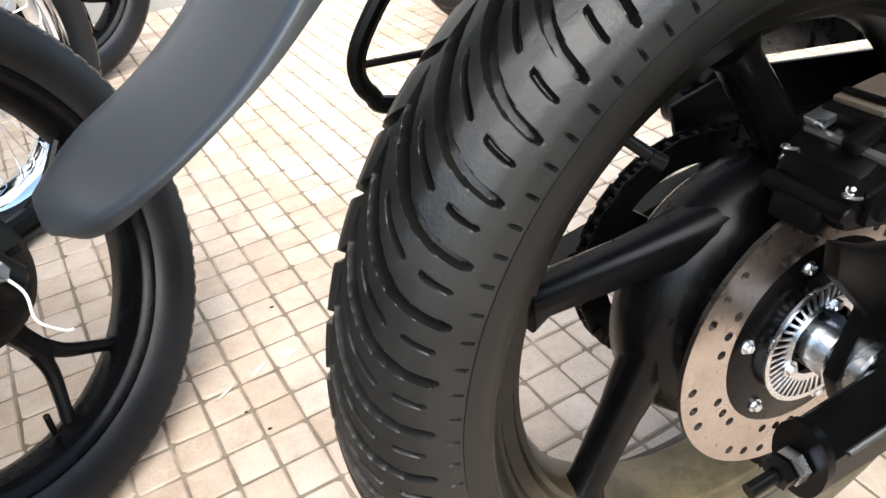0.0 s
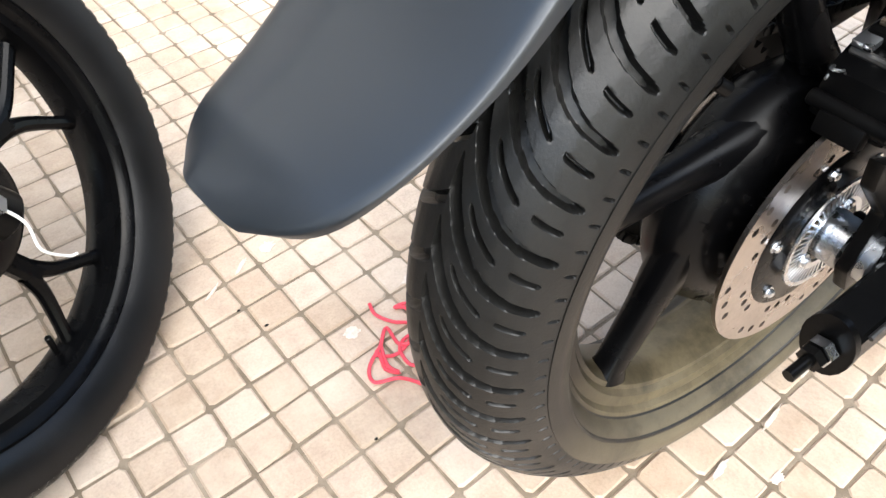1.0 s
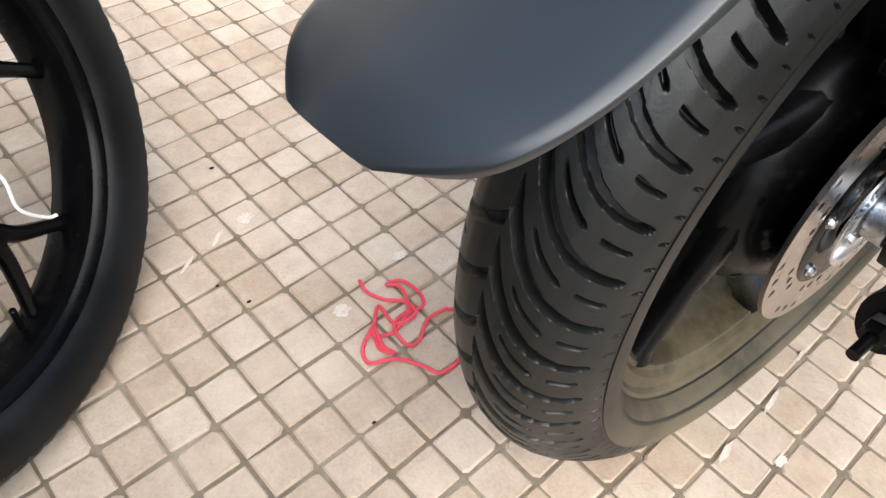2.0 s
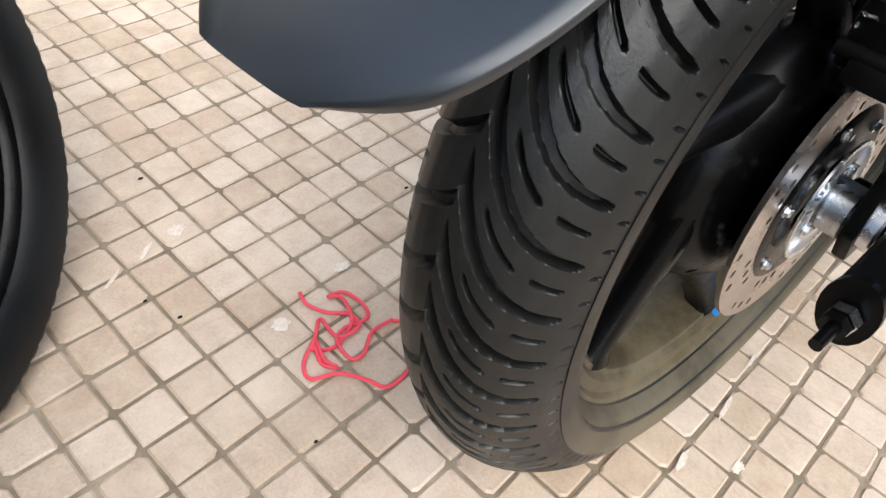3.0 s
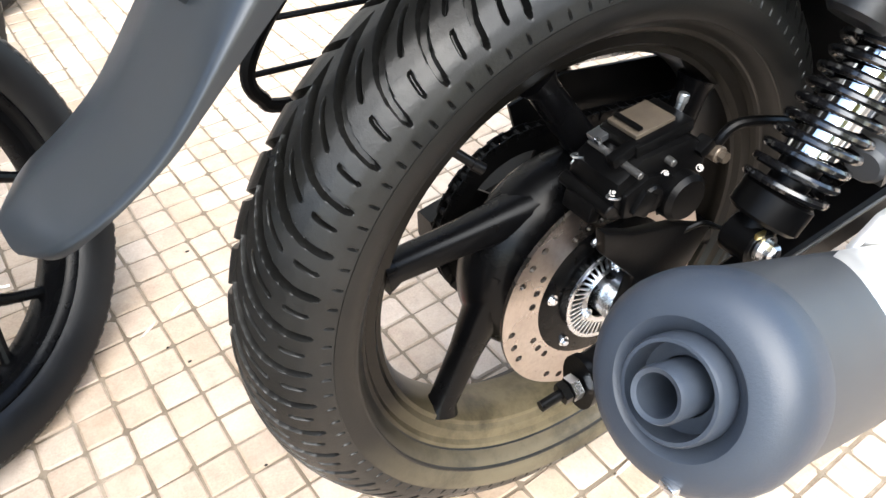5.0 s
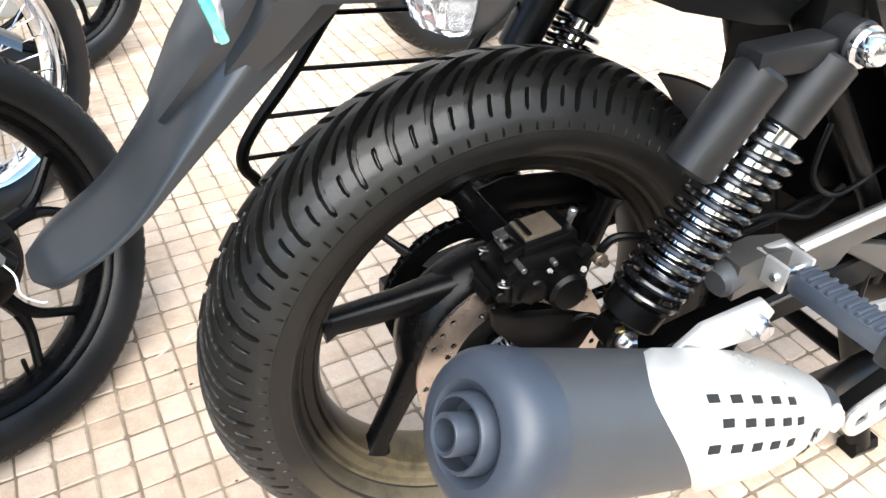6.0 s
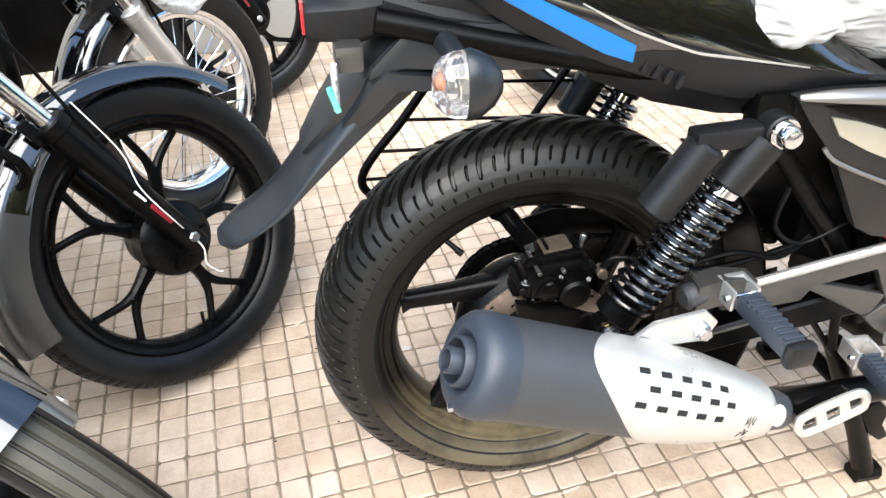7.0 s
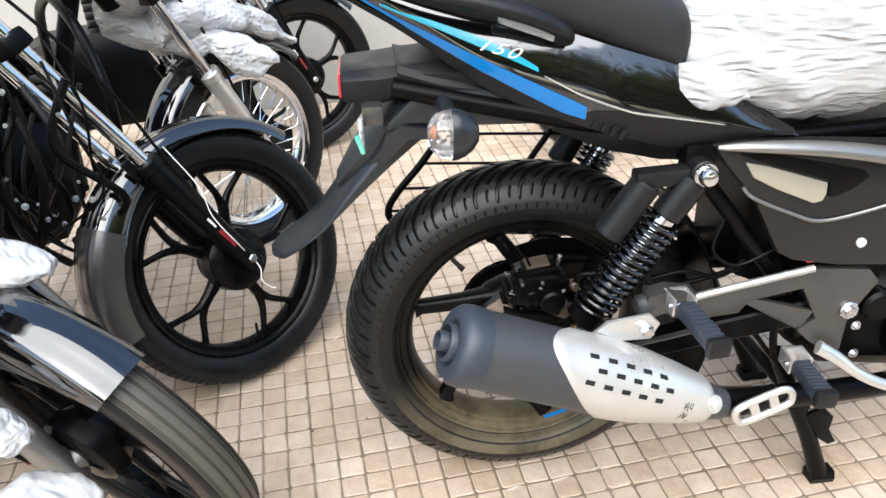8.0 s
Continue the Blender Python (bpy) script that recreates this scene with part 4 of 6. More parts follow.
def cowl_half(x):
    return float(np.interp(x, [-0.32, -0.2, -0.05, 0.1, 0.25, 0.38], [0.055, 0.082, 0.112, 0.132, 0.142, 0.142]))


def cowl(x, v, out=0.0, sign=-1):
    """A point of the cowl's side: it leans in towards the seat and tucks in below."""
    z = cowl_top(x) + (cowl_low(x) - cowl_top(x)) * v
    lean = -0.022 * max(0.0, 0.62 - v) ** 1.35 / 0.62 ** 1.35 - 0.010 * max(0.0, (v - 0.62) / 0.38) ** 1.5
    return (x, YC + sign * (cowl_half(x) + 0.006 + lean + out), z + out * 0.4)


xs = np.linspace(-0.32, 0.38, 40)
vs = np.linspace(0, 1, 20)
tail_cowl = bpart("tail_cowl", loft([[cowl(x, v) for v in vs] + [cowl(x, v, 0, 1) for v in vs[::-1]] for x in xs]), GLOSS, None, "gloss black tail cowl reflecting trees and sky", sharp=50)


def decal(x0, x1, low, high, out=0.0012):
    """A thin ribbon on the cowl's side; low and high are its edges as (x, height)."""
    rings = []
    for x in np.linspace(x0, x1, 24):
        z0, z1 = (float(np.interp(x, [q[0] for q in h], [q[1] for q in h])) for h in (low, high))
        vv = [(cowl_top(x) - z) / (cowl_top(x) - cowl_low(x)) for z in np.linspace(z1, z0, 6)]
        rings.append([cowl(x, v, out) for v in vv] + [cowl(x, v, out - 0.0014) for v in vv[::-1]])
    return loft(rings)


BLUE_LOW = ((-0.300, 0.980), (-0.214, 0.928), (-0.175, 0.904), (-0.103, 0.861), (-0.027, 0.820), (0.023, 0.793), (0.057, 0.782))
BLUE_HIGH = ((-0.300, 0.984), (-0.214, 0.933), (-0.176, 0.915), (-0.104, 0.879), (-0.030, 0.844), (0.033, 0.814), (0.057, 0.802))
CYAN_LOW = ((-0.300, 0.975), (-0.199, 0.933), (-0.152, 0.914), (-0.104, 0.893), (-0.051, 0.871), (-0.014, 0.854))
CYAN_HIGH = ((-0.300, 0.980), (-0.203, 0.938), (-0.161, 0.926), (-0.104, 0.906), (-0.051, 0.883), (-0.014, 0.860))
bpart("blue_stripe", decal(-0.300, 0.057, BLUE_LOW, BLUE_HIGH), BLUE, tail_cowl, "bright blue stripe")
bpart("cyan_stripe", decal(-0.230, -0.014, CYAN_LOW, CYAN_HIGH), CYAN, tail_cowl, "cyan stripe fading along the cowl")
EDGE = ((-0.310, 0.980), (-0.214, 0.926), (-0.175, 0.902), (-0.103, 0.859), (-0.027, 0.818), (0.023, 0.791), (0.060, 0.792), (0.088, 0.801), (0.126, 0.788), (0.178, 0.780), (0.26, 0.767), (0.37, 0.752))
bpart("lower_trim", decal(-0.310, 0.370, tuple((x, cowl_low(x) - 0.001) for x in np.linspace(-0.31, 0.37, 30)), EDGE, 0.0010), PLASTIC_G, tail_cowl, "matt black lower edge of the cowl")
bpart("silver_line", decal(-0.005, 0.26, ((-0.005, 0.847), (0.046, 0.819), (0.088, 0.803), (0.126, 0.790), (0.178, 0.782), (0.26, 0.769)), ((-0.005, 0.8485), (0.046, 0.822), (0.088, 0.806), (0.126, 0.793), (0.178, 0.785), (0.26, 0.7705)), 0.0014), SILVER, tail_cowl, "thin silver crease line")
def on_cowl(x, z, out=0.0026):
    return Vector(cowl(x, (cowl_top(x) - z) / (cowl_top(x) - cowl_low(x)), out))


def cowl_digits(text):
    """White slanted numerals laid on the cowl's side."""
    a, b, c = on_cowl(-0.102, 0.887), on_cowl(-0.026, 0.866), on_cowl(-0.102, 0.905)
    along = (b - a).normalized()
    face = along.cross(c - a).normalized()
    up = face.cross(along)
    curve = bpy.data.curves.new("numerals", "FONT")
    curve.body, curve.size, curve.shear, curve.extrude, curve.space_character = text, 0.0235, 0.45, 0.0004, 1.25
    ob = new("numerals", curve)
    data = bpy.data.meshes.new_from_object(ob)
    bpy.data.objects.remove(ob)
    m = Matrix((along * 1.45, up, face)).transposed().to_4x4()
    m.translation = a
    geo = [tuple(m @ v.co) for v in data.vertices], [tuple(p.vertices) for p in data.polygons]
    return np.array(geo[0]), geo[1]


bpart("model_numerals", cowl_digits("150"), WHITE, tail_cowl, "white slanted numerals", smooth=False)
bpart("lower_cowl", loft([[(x, YC + s * (w - 0.012 * b), z - 0.05 * b) for s, b in ((-1, 0), (-1, 0.5), (-0.9, 1), (0.9, 1), (1, 0.5), (1, 0))] for x, w, z in ((0.02, 0.108, 0.805), (0.10, 0.125, 0.775), (0.18, 0.135, 0.758), (0.28, 0.140, 0.75), (0.38, 0.140, 0.75))]), PLASTIC_G, tail_cowl, "black lower cowl moulding")
for k in range(4):
    bpart("vent_rib", box((0.072 + 0.013 * k, YC - 0.128 - 0.003 * k, 0.778 - 0.006 * k), (0.007, 0.006, 0.016), 0.001, Matrix.Rotation(radians(25), 3, "Y")), PLASTIC_G, tail_cowl, "small moulded vent rib")

seat = bpart("seat", loft([[(x, YC + math.copysign(abs(math.cos(w)) ** 0.6, math.cos(w)) * hw, z0 + (0.5 + 0.5 * math.copysign(abs(math.sin(w)) ** 0.6, math.sin(w))) * h) for w in np.linspace(0, 2 * math.pi, 36, endpoint=False)] for x, hw, z0, h in ((-0.30, 0.05, 0.985, 0.03), (-0.26, 0.09, 0.965, 0.06), (-0.10, 0.125, 0.920, 0.095), (0.06, 0.135, 0.888, 0.115), (0.15, 0.135, 0.850, 0.125), (0.192, 0.130, 0.832, 0.118), (0.212, 0.115, 0.838, 0.09), (0.220, 0.095, 0.858, 0.045))]), SEAT, None, "grey-black vinyl pillion seat", sharp=60)
grab = bpart("grab_rail", tube([(-0.30, -0.165, 1.000), (-0.16, -0.178, 0.972), (-0.06, -0.178, 0.947), (0.000, -0.168, 0.922), (0.024, -0.145, 0.903), (0.015, -0.12, 0.896)], [0.011, 0.013, 0.014, 0.013, 0.011, 0.009], 14, 6, flat=0.75), PLASTIC_G, None, "grey-black grab rail end")
bpart("rail_film", loft([[(-0.075 + 0.075 * t, -0.152 + 0.008 * math.cos(w), 0.936 - 0.028 * t + 0.009 * math.sin(w)) for w in np.linspace(0, 2 * math.pi, 10, endpoint=False)] for t in np.linspace(0, 1, 6)]), FILM, grab, "white protective film in the grab rail")

# side panel
side_panel = bpart("side_panel", plate([(0.241, 0.742), (0.30, 0.746), (0.40, 0.744), (0.52, 0.735), (0.70, 0.72), (0.72, 0.52), (0.576, 0.514), (0.493, 0.520), (0.407, 0.536), (0.378, 0.552), (0.364, 0.575), (0.320, 0.651), (0.269, 0.707)], -0.172, -0.150, 0.012), PANEL, None, "dark metallic side panel")
# paler metal along the ridge stands for the sky reflected there
bpart("panel_ridge", tube([(0.252, -0.168, 0.738), (0.30, -0.176, 0.739), (0.38, -0.180, 0.734), (0.46, -0.181, 0.724), (0.56, -0.181, 0.706), (0.68, -0.178, 0.69)], [0.004, 0.009, 0.012, 0.014, 0.016, 0.012], 16, 6, flat=0.6), SATIN_DARK, side_panel, "rounded upper ridge, sky sheen in its paler colour")
bpart("panel_inset", plate([(0.294, 0.714), (0.331, 0.706), (0.432, 0.673), (0.434, 0.655), (0.430, 0.643), (0.416, 0.640), (0.355, 0.666), (0.311, 0.689)], -0.1765, -0.171, 0.002), PANEL_INSET, side_panel, "champagne metallic inset")
# black plate on the panel's face stands for the scoop's shaded hollow
bpart("panel_scoop", plate([(0.284, 0.727), (0.331, 0.725), (0.40, 0.710), (0.486, 0.690), (0.501, 0.679), (0.478, 0.660), (0.450, 0.648), (0.437, 0.650), (0.436, 0.676), (0.331, 0.709)], -0.1745, -0.171, 0.001), DARK, side_panel, "dark plate for the shade in the scoop")
bpart("panel_crease", tube([(0.300, -0.170, 0.672), (0.319, -0.1735, 0.654), (0.385, -0.1745, 0.624), (0.435, -0.1745, 0.608), (0.508, -0.1745, 0.619), (0.60, -0.1745, 0.645)], 0.0030, 10, 6), SATIN_DARK, side_panel, "raised crease line")
bpart("panel_clip", join(tube_rings([(0.515, -0.172, 0.563), (0.515, -0.176, 0.563), (0.515, -0.178, 0.563)], [0.008, 0.008, 0.005], 20)), WHITE, side_panel, "pale round fastener")

# footpegs, brackets, stand
bracket = bpart("peg_bracket", join(
    plate([(0.165, 0.505), (0.192, 0.498), (0.229, 0.468), (0.33, 0.492), (0.456, 0.516), (0.551, 0.507), (0.574, 0.482), (0.535, 0.415), (0.535, 0.345), (0.500, 0.350), (0.470, 0.372), (0.446, 0.395), (0.475, 0.415), (0.470, 0.425), (0.440, 0.478), (0.349, 0.462), (0.335, 0.440), (0.283, 0.436), (0.218, 0.440), (0.19, 0.470)], -0.166, -0.150, 0.004),
    plate([(0.335, 0.462), (0.345, 0.470), (0.470, 0.432), (0.455, 0.402), (0.440, 0.400)], -0.165, -0.151, 0.003)), SATIN, None, "satin grey alloy footpeg bracket")
bpart("bracket_edge", tube([(0.232, -0.164, 0.474), (0.33, -0.166, 0.495), (0.45, -0.166, 0.517)], 0.0065, 10, 4), SILVER, bracket, "bright bar along the bracket edge")
bpart("pivot_bolt", join(rod((0.530, -0.150, 0.430), (0.530, -0.172, 0.430), 0.0165, 24, 0.002), tube_rings([(0.530, -0.172, 0.430), (0.530, -0.178, 0.430)], [0.010, 0.010], 6)), ZINC, bracket, "large zinc pivot bolt")


def footpeg(name, a, b, base):
    a, b = Vector(a), Vector(b)
    d = (b - a).normalized()
    up = Vector((0, 0, 1)) - d * d.z
    up.normalize()
    side = d.cross(up)
    turn = Matrix((d, side, up)).transposed()
    L = (b - a).length
    peg = bpart(name, box(a + d * (L * 0.58), (L * 0.84, 0.032, 0.024), 0.008, turn), MUFFLER_BLUE, None, "ribbed blue-grey rubber footpeg")
    for k in range(9):
        bpart("peg_rib", box(a + d * (L * (0.22 + 0.078 * k)) + up * 0.012, (0.0048, 0.026, 0.006), 0.0015, turn), MUFFLER_BLUE, peg)
    bpart("peg_yoke", join(box(a + d * 0.004 + side * 0.017, (0.036, 0.005, 0.030), 0.002, turn), box(a + d * 0.004 - side * 0.017, (0.036, 0.005, 0.030), 0.002, turn), box(a - d * 0.014, (0.008, 0.039, 0.030), 0.002, turn)), SILVER, peg, "grey peg yoke")
    bpart("peg_pin", rod(a + d * 0.012 - side * 0.024, a + d * 0.012 + side * 0.024, 0.0045, 12, 0.001), ZINC, peg, "zinc peg pin")
    bpart("end_knob", box(b - d * 0.006, (0.016, 0.036, 0.032), 0.006, turn), PLASTIC_G, peg, "thick rubber end stop")
    return peg


footpeg("rear_footpeg", (0.214, -0.190, 0.492), (0.224, -0.322, 0.487), bracket)
footpeg("front_footpeg", (0.446, -0.178, 0.345), (0.440, -0.288, 0.342), bracket)
bpart("peg_mount", loft([[(x, -0.172 + a * 0.016, z + b * 0.020) for a, b in ((-1, -1), (1, -1), (1, 1), (-1, 1))] for x, z in ((0.165, 0.480), (0.20, 0.488), (0.245, 0.480))]), SATIN, bracket, "grey cast peg mount")
bpart("mount_tail", rod((0.150, -0.176, 0.478), (0.185, -0.170, 0.482), 0.017, 18, 0.004), MUFFLER, bracket, "dark grey rubber bushing")
LOOP = [(0.303, 0.312), (0.312, 0.326), (0.372, 0.352), (0.390, 0.349), (0.395, 0.334), (0.386, 0.321), (0.324, 0.294), (0.308, 0.298)]
loop_path = smooth_path([(x, -0.264, z) for x, z in LOOP], 5, True)
lever = bpart("pipe_guard", tube([(p.x, p.y, p.z) for p in loop_path], 0.0062, 10, 0, True), SILVER, None, "polished slotted metal guard on the exhaust pipe")
for t in (0.34, 0.70):
    c = Vector((0.306 + 0.086 * t, -0.262, 0.306 + 0.034 * t))
    bpart("guard_bridge", box(c, (0.016, 0.008, 0.030), 0.003, Matrix.Rotation(radians(-22), 3, "Y")), SILVER, lever, "polished bridge")
bpart("guard_back", plate([(0.310, 0.312), (0.375, 0.345), (0.388, 0.335), (0.320, 0.302)], -0.260, -0.235, 0.001), DARK, lever, "black backing")
pedal = bpart("brake_pedal", tube([(0.478, -0.185, 0.372), (0.512, -0.195, 0.352), (0.556, -0.20, 0.318), (0.61, -0.205, 0.292), (0.66, -0.21, 0.285)], [0.013, 0.012, 0.010, 0.010, 0.012], 12, 5, flat=0.7), SILVER, None, "bare alloy brake pedal")
bpart("pedal_pad", box((0.655, -0.218, 0.288), (0.05, 0.03, 0.014), 0.004), PLASTIC, pedal, "black pedal pad")
stand = bpart("centre_stand", join(
    tube([(0.440, -0.132, 0.330), (0.478, -0.136, 0.250), (0.538, -0.139, 0.130), (0.580, -0.141, 0.0305)], [0.015, 0.016, 0.016, 0.018], 14, 5),
    loft([[(0.580 + dx, -0.141 + a * 0.020, 0.0265 + b) for a, b in ((-0.75, -0.012), (0.75, -0.012), (0.9, 0.0), (0.6, 0.014), (-0.6, 0.014), (-0.9, 0.0))] for dx in (-0.020, 0.0, 0.026)]),
    plate([(0.515, 0.190), (0.548, 0.205), (0.572, 0.180), (0.570, 0.150), (0.590, 0.118), (0.575, 0.112), (0.552, 0.130)], -0.153, -0.145, 0.002)), DARK, None, "black tubular centre stand leg")
bpart("stand_crossbar", join(rod((0.500, -0.16, 0.215), (0.500, 0.16, 0.215), 0.013, 14), tube([(0.440, 0.150, 0.330), (0.480, 0.158, 0.250), (0.545, 0.162, 0.140), (0.592, 0.164, 0.052)], [0.015, 0.016, 0.016, 0.018], 14, 5), box((0.594, 0.164, 0.047), (0.06, 0.04, 0.022), 0.004)), DARK, stand, "black stand crossbar and far leg")

# inner mudguard, frame, engine
def inner_guard():
    rings = []
    for a in np.linspace(-28, 44, 30):
        w = radians(a)
        r = 0.352 + 0.010 * math.sin(radians(a * 2))
        ring = []
        for v in np.linspace(-1, 1, 11):
            ring.append((HUB.x + (r - 0.012 * v * v) * math.cos(w), 0.080 * v, HUB.z + (r - 0.012 * v * v) * math.sin(w)))
        for v in np.linspace(1, -1, 11):
            ring.append((HUB.x + (r + 0.004 - 0.012 * v * v) * math.cos(w), 0.080 * v, HUB.z + (r + 0.004 - 0.012 * v * v) * math.sin(w)))
        rings.append(ring)
    return loft(rings)


bpart("inner_mudguard", inner_guard(), DARK, None, "black inner mudguard ahead of the wheel")
frame_ob = bpart("frame", join(
    tube([(-0.22, -0.105, 0.835), (0.05, -0.118, 0.775), (0.30, -0.125, 0.735), (0.62, -0.11, 0.74)], 0.014, 12, 5), tube([(-0.22, 0.085, 0.835), (0.05, 0.10, 0.775), (0.30, 0.11, 0.735), (0.62, 0.10, 0.74)], 0.014, 12, 5),
    tube([(0.34, -0.120, 0.735), (0.40, -0.125, 0.60), (0.46, -0.125, 0.47), (0.47, -0.12, 0.36)], 0.017, 12, 5), tube([(0.34, 0.110, 0.735), (0.40, 0.115, 0.60), (0.46, 0.115, 0.47), (0.47, 0.11, 0.36)], 0.017, 12, 5),
    tube([(0.20, -0.125, 0.740), (0.30, -0.130, 0.62), (0.42, -0.13, 0.47)], 0.013, 12, 4),
    box((0.232, -0.146, 0.712), (0.05, 0.03, 0.06), 0.008), box((0.232, 0.146, 0.712), (0.05, 0.03, 0.06), 0.008)), DARK, None, "black tubular frame")
bpart("battery_box", loft([[(x, a * w, z0 + b * (z1 - z0)) for a, b in ((-1, 0), (1, 0), (1, 1), (-1, 1))] for x, w, z0, z1 in ((0.36, 0.09, 0.47, 0.72), (0.42, 0.105, 0.45, 0.73), (0.62, 0.105, 0.45, 0.74))]), DARK, None, "black battery box in the frame")
engine = bpart("engine", join(
    loft([[(x, a * w, z + b * h) for a, b in ((-1, -0.6), (-0.7, -1), (0.7, -1), (1, -0.6), (1, 0.6), (0.7, 1), (-0.7, 1), (-1, 0.6))] for x, w, z, h in ((0.50, 0.08, 0.36, 0.06), (0.56, 0.12, 0.36, 0.10), (0.78, 0.14, 0.36, 0.12), (0.90, 0.11, 0.36, 0.09))]),
    rod((0.72, -0.17, 0.355), (0.72, -0.12, 0.355), 0.085, 32, 0.010), rod((0.60, -0.155, 0.42), (0.60, -0.12, 0.42), 0.030, 24, 0.006),
    rod((0.80, 0, 0.44), (0.90, 0, 0.66), 0.075, 24, 0.01)), DARK, None, "black engine cases")
for c in ((0.565, -0.150, 0.385), (0.575, -0.150, 0.325), (0.635, -0.165, 0.425), (0.645, -0.165, 0.29)):
    bpart("case_bolt", bolt(c, (0, -1, 0), 0.006, 0.006), ZINC, engine, "zinc case bolt")
bpart("red_fuse", box((0.466, -0.160, 0.531), (0.062, 0.012, 0.006), 0.002), RED, frame_ob, "thin red lever edge")
bpart("wiring", join(tube([(0.35, -0.13, 0.52), (0.30, -0.14, 0.50), (0.24, -0.14, 0.515), (0.19, -0.13, 0.50)], 0.004, 8, 6), tube([(0.40, -0.13, 0.45), (0.37, -0.14, 0.41), (0.40, -0.145, 0.36), (0.44, -0.14, 0.31)], 0.005, 8, 6), tube([(0.30, -0.13, 0.60), (0.285, -0.14, 0.55), (0.33, -0.142, 0.52), (0.40, -0.14, 0.55)], 0.0032, 8, 6), tube([(0.43, -0.14, 0.44), (0.415, -0.15, 0.39), (0.425, -0.15, 0.33)], 0.007, 8, 5)), DARK, None, "loose black cables and hoses")

# indicator
ind_c = Vector((-0.148, -0.222, 0.800))
indicator = bpart("indicator", join(loft([[(ind_c.x + dx, ind_c.y + math.cos(w) * ry, ind_c.z + math.sin(w) * rz) for w in np.linspace(0, 2 * math.pi, 24, endpoint=False)] for dx, ry, rz in ((-0.001, 0.0245, 0.0350), (0.006, 0.0245, 0.0350), (0.016, 0.0225, 0.031), (0.027, 0.017, 0.023), (0.035, 0.008, 0.011))]),
                  rod(ind_c + Vector((0.006, 0.02, 0.004)), (-0.15, -0.085, 0.815), 0.011, 14, 0.002, 0.014)), PLASTIC, None, "black bullet-shaped turn signal housing")
bpart("reflector", loft([[(ind_c.x - dx, ind_c.y + math.cos(w) * ry, ind_c.z + math.sin(w) * rz) for w in np.linspace(0, 2 * math.pi, 20, endpoint=False)] for dx, ry, rz in ((0.0015, 0.0225, 0.0325), (0.0012, 0.015, 0.021), (0.0008, 0.006, 0.008))]), CHROME, indicator, "bright reflector behind the lens")
bpart("lens", loft([[(ind_c.x - 0.0005 - dx * (1 + 0.10 * math.cos(5 * w)), ind_c.y + math.cos(w) * ry, ind_c.z + math.sin(w) * rz) for w in np.linspace(0, 2 * math.pi, 14, endpoint=False)] for dx, ry, rz in ((0.0, 0.0232, 0.0332), (0.010, 0.0228, 0.0325), (0.020, 0.0200, 0.0285), (0.026, 0.015, 0.021), (0.029, 0.008, 0.011))]), LENS, indicator, "clear faceted lens", smooth=False)
bpart("bulb", loft([[(ind_c.x - 0.019 - dx, ind_c.y + math.cos(w) * r, ind_c.z + 0.004 + math.sin(w) * r) for w in np.linspace(0, 2 * math.pi, 14, endpoint=False)] for dx, r in ((0.0, 0.008), (0.004, 0.0105), (0.009, 0.006))]), AMBER, indicator, "amber bulb")

# wire guard on the far side
GY = 0.170
wire_guard = bpart("leg_guard", join(
    tube([(-0.06, GY, 0.735), (-0.115, GY, 0.675), (-0.164, GY, 0.610), (-0.210, GY, 0.556), (-0.230, GY, 0.520), (-0.222, GY, 0.494), (-0.190, GY, 0.480), (0.00, GY, 0.470), (0.12, GY, 0.50)], 0.0072, 10, 6),
    tube([(0.105, GY, 0.690), (0.047, GY, 0.605), (0.01, GY, 0.54), (0.0, GY, 0.47)], 0.0062, 10, 4)), DARK, None, "black tubular leg guard")
for x0, z0, x1, z1 in ((-0.112, 0.668, 0.12, 0.655), (-0.160, 0.612, 0.08, 0.598), (-0.202, 0.563, 0.03, 0.555), (-0.228, 0.517, 0.01, 0.512)):
    bpart("guard_wire", rod((x0, GY, z0), (x1, GY, z1), 0.0030, 8), DARK, wire_guard, "thin black guard wire")


# wrapped tank
def lumpy(rings_spec, seed, amount, n=40, squeeze=0.8):
    """A wrapped form with folds: a loft of squarish rings, pushed in and out by noise."""
    rings = []
    for x, yc, zc, hy, hz in rings_spec:
        ring = []
        for q in range(n):
            w = 2 * math.pi * q / n
            c, s = math.cos(w), math.sin(w)
            p = Vector((x, yc + math.copysign(abs(c) ** squeeze, c) * hy, zc + math.copysign(abs(s) ** squeeze, s) * hz))
            k = noise.fractal(p * 14 + Vector((seed, 0, 0)), 0.8, 2.2, 4)
            fold = abs(noise.noise(Vector((p.x * 9 + p.z * 16, p.y * 6, seed)))) - 0.3
            d = (p - Vector((x, yc, zc))).normalized()
            ring.append(p + d * amount * (k * 0.5 + fold))
        rings.append(ring)
    return loft(rings)


def spread_rings(keys, n):
    keys = np.array(keys)
    t = np.linspace(0, 1, n)
    return [tuple(np.interp(t, np.linspace(0, 1, len(keys)), keys[:, i]) for i in range(5)) and tuple(float(np.interp(u, np.linspace(0, 1, len(keys)), keys[:, i])) for i in range(5)) for u in t]


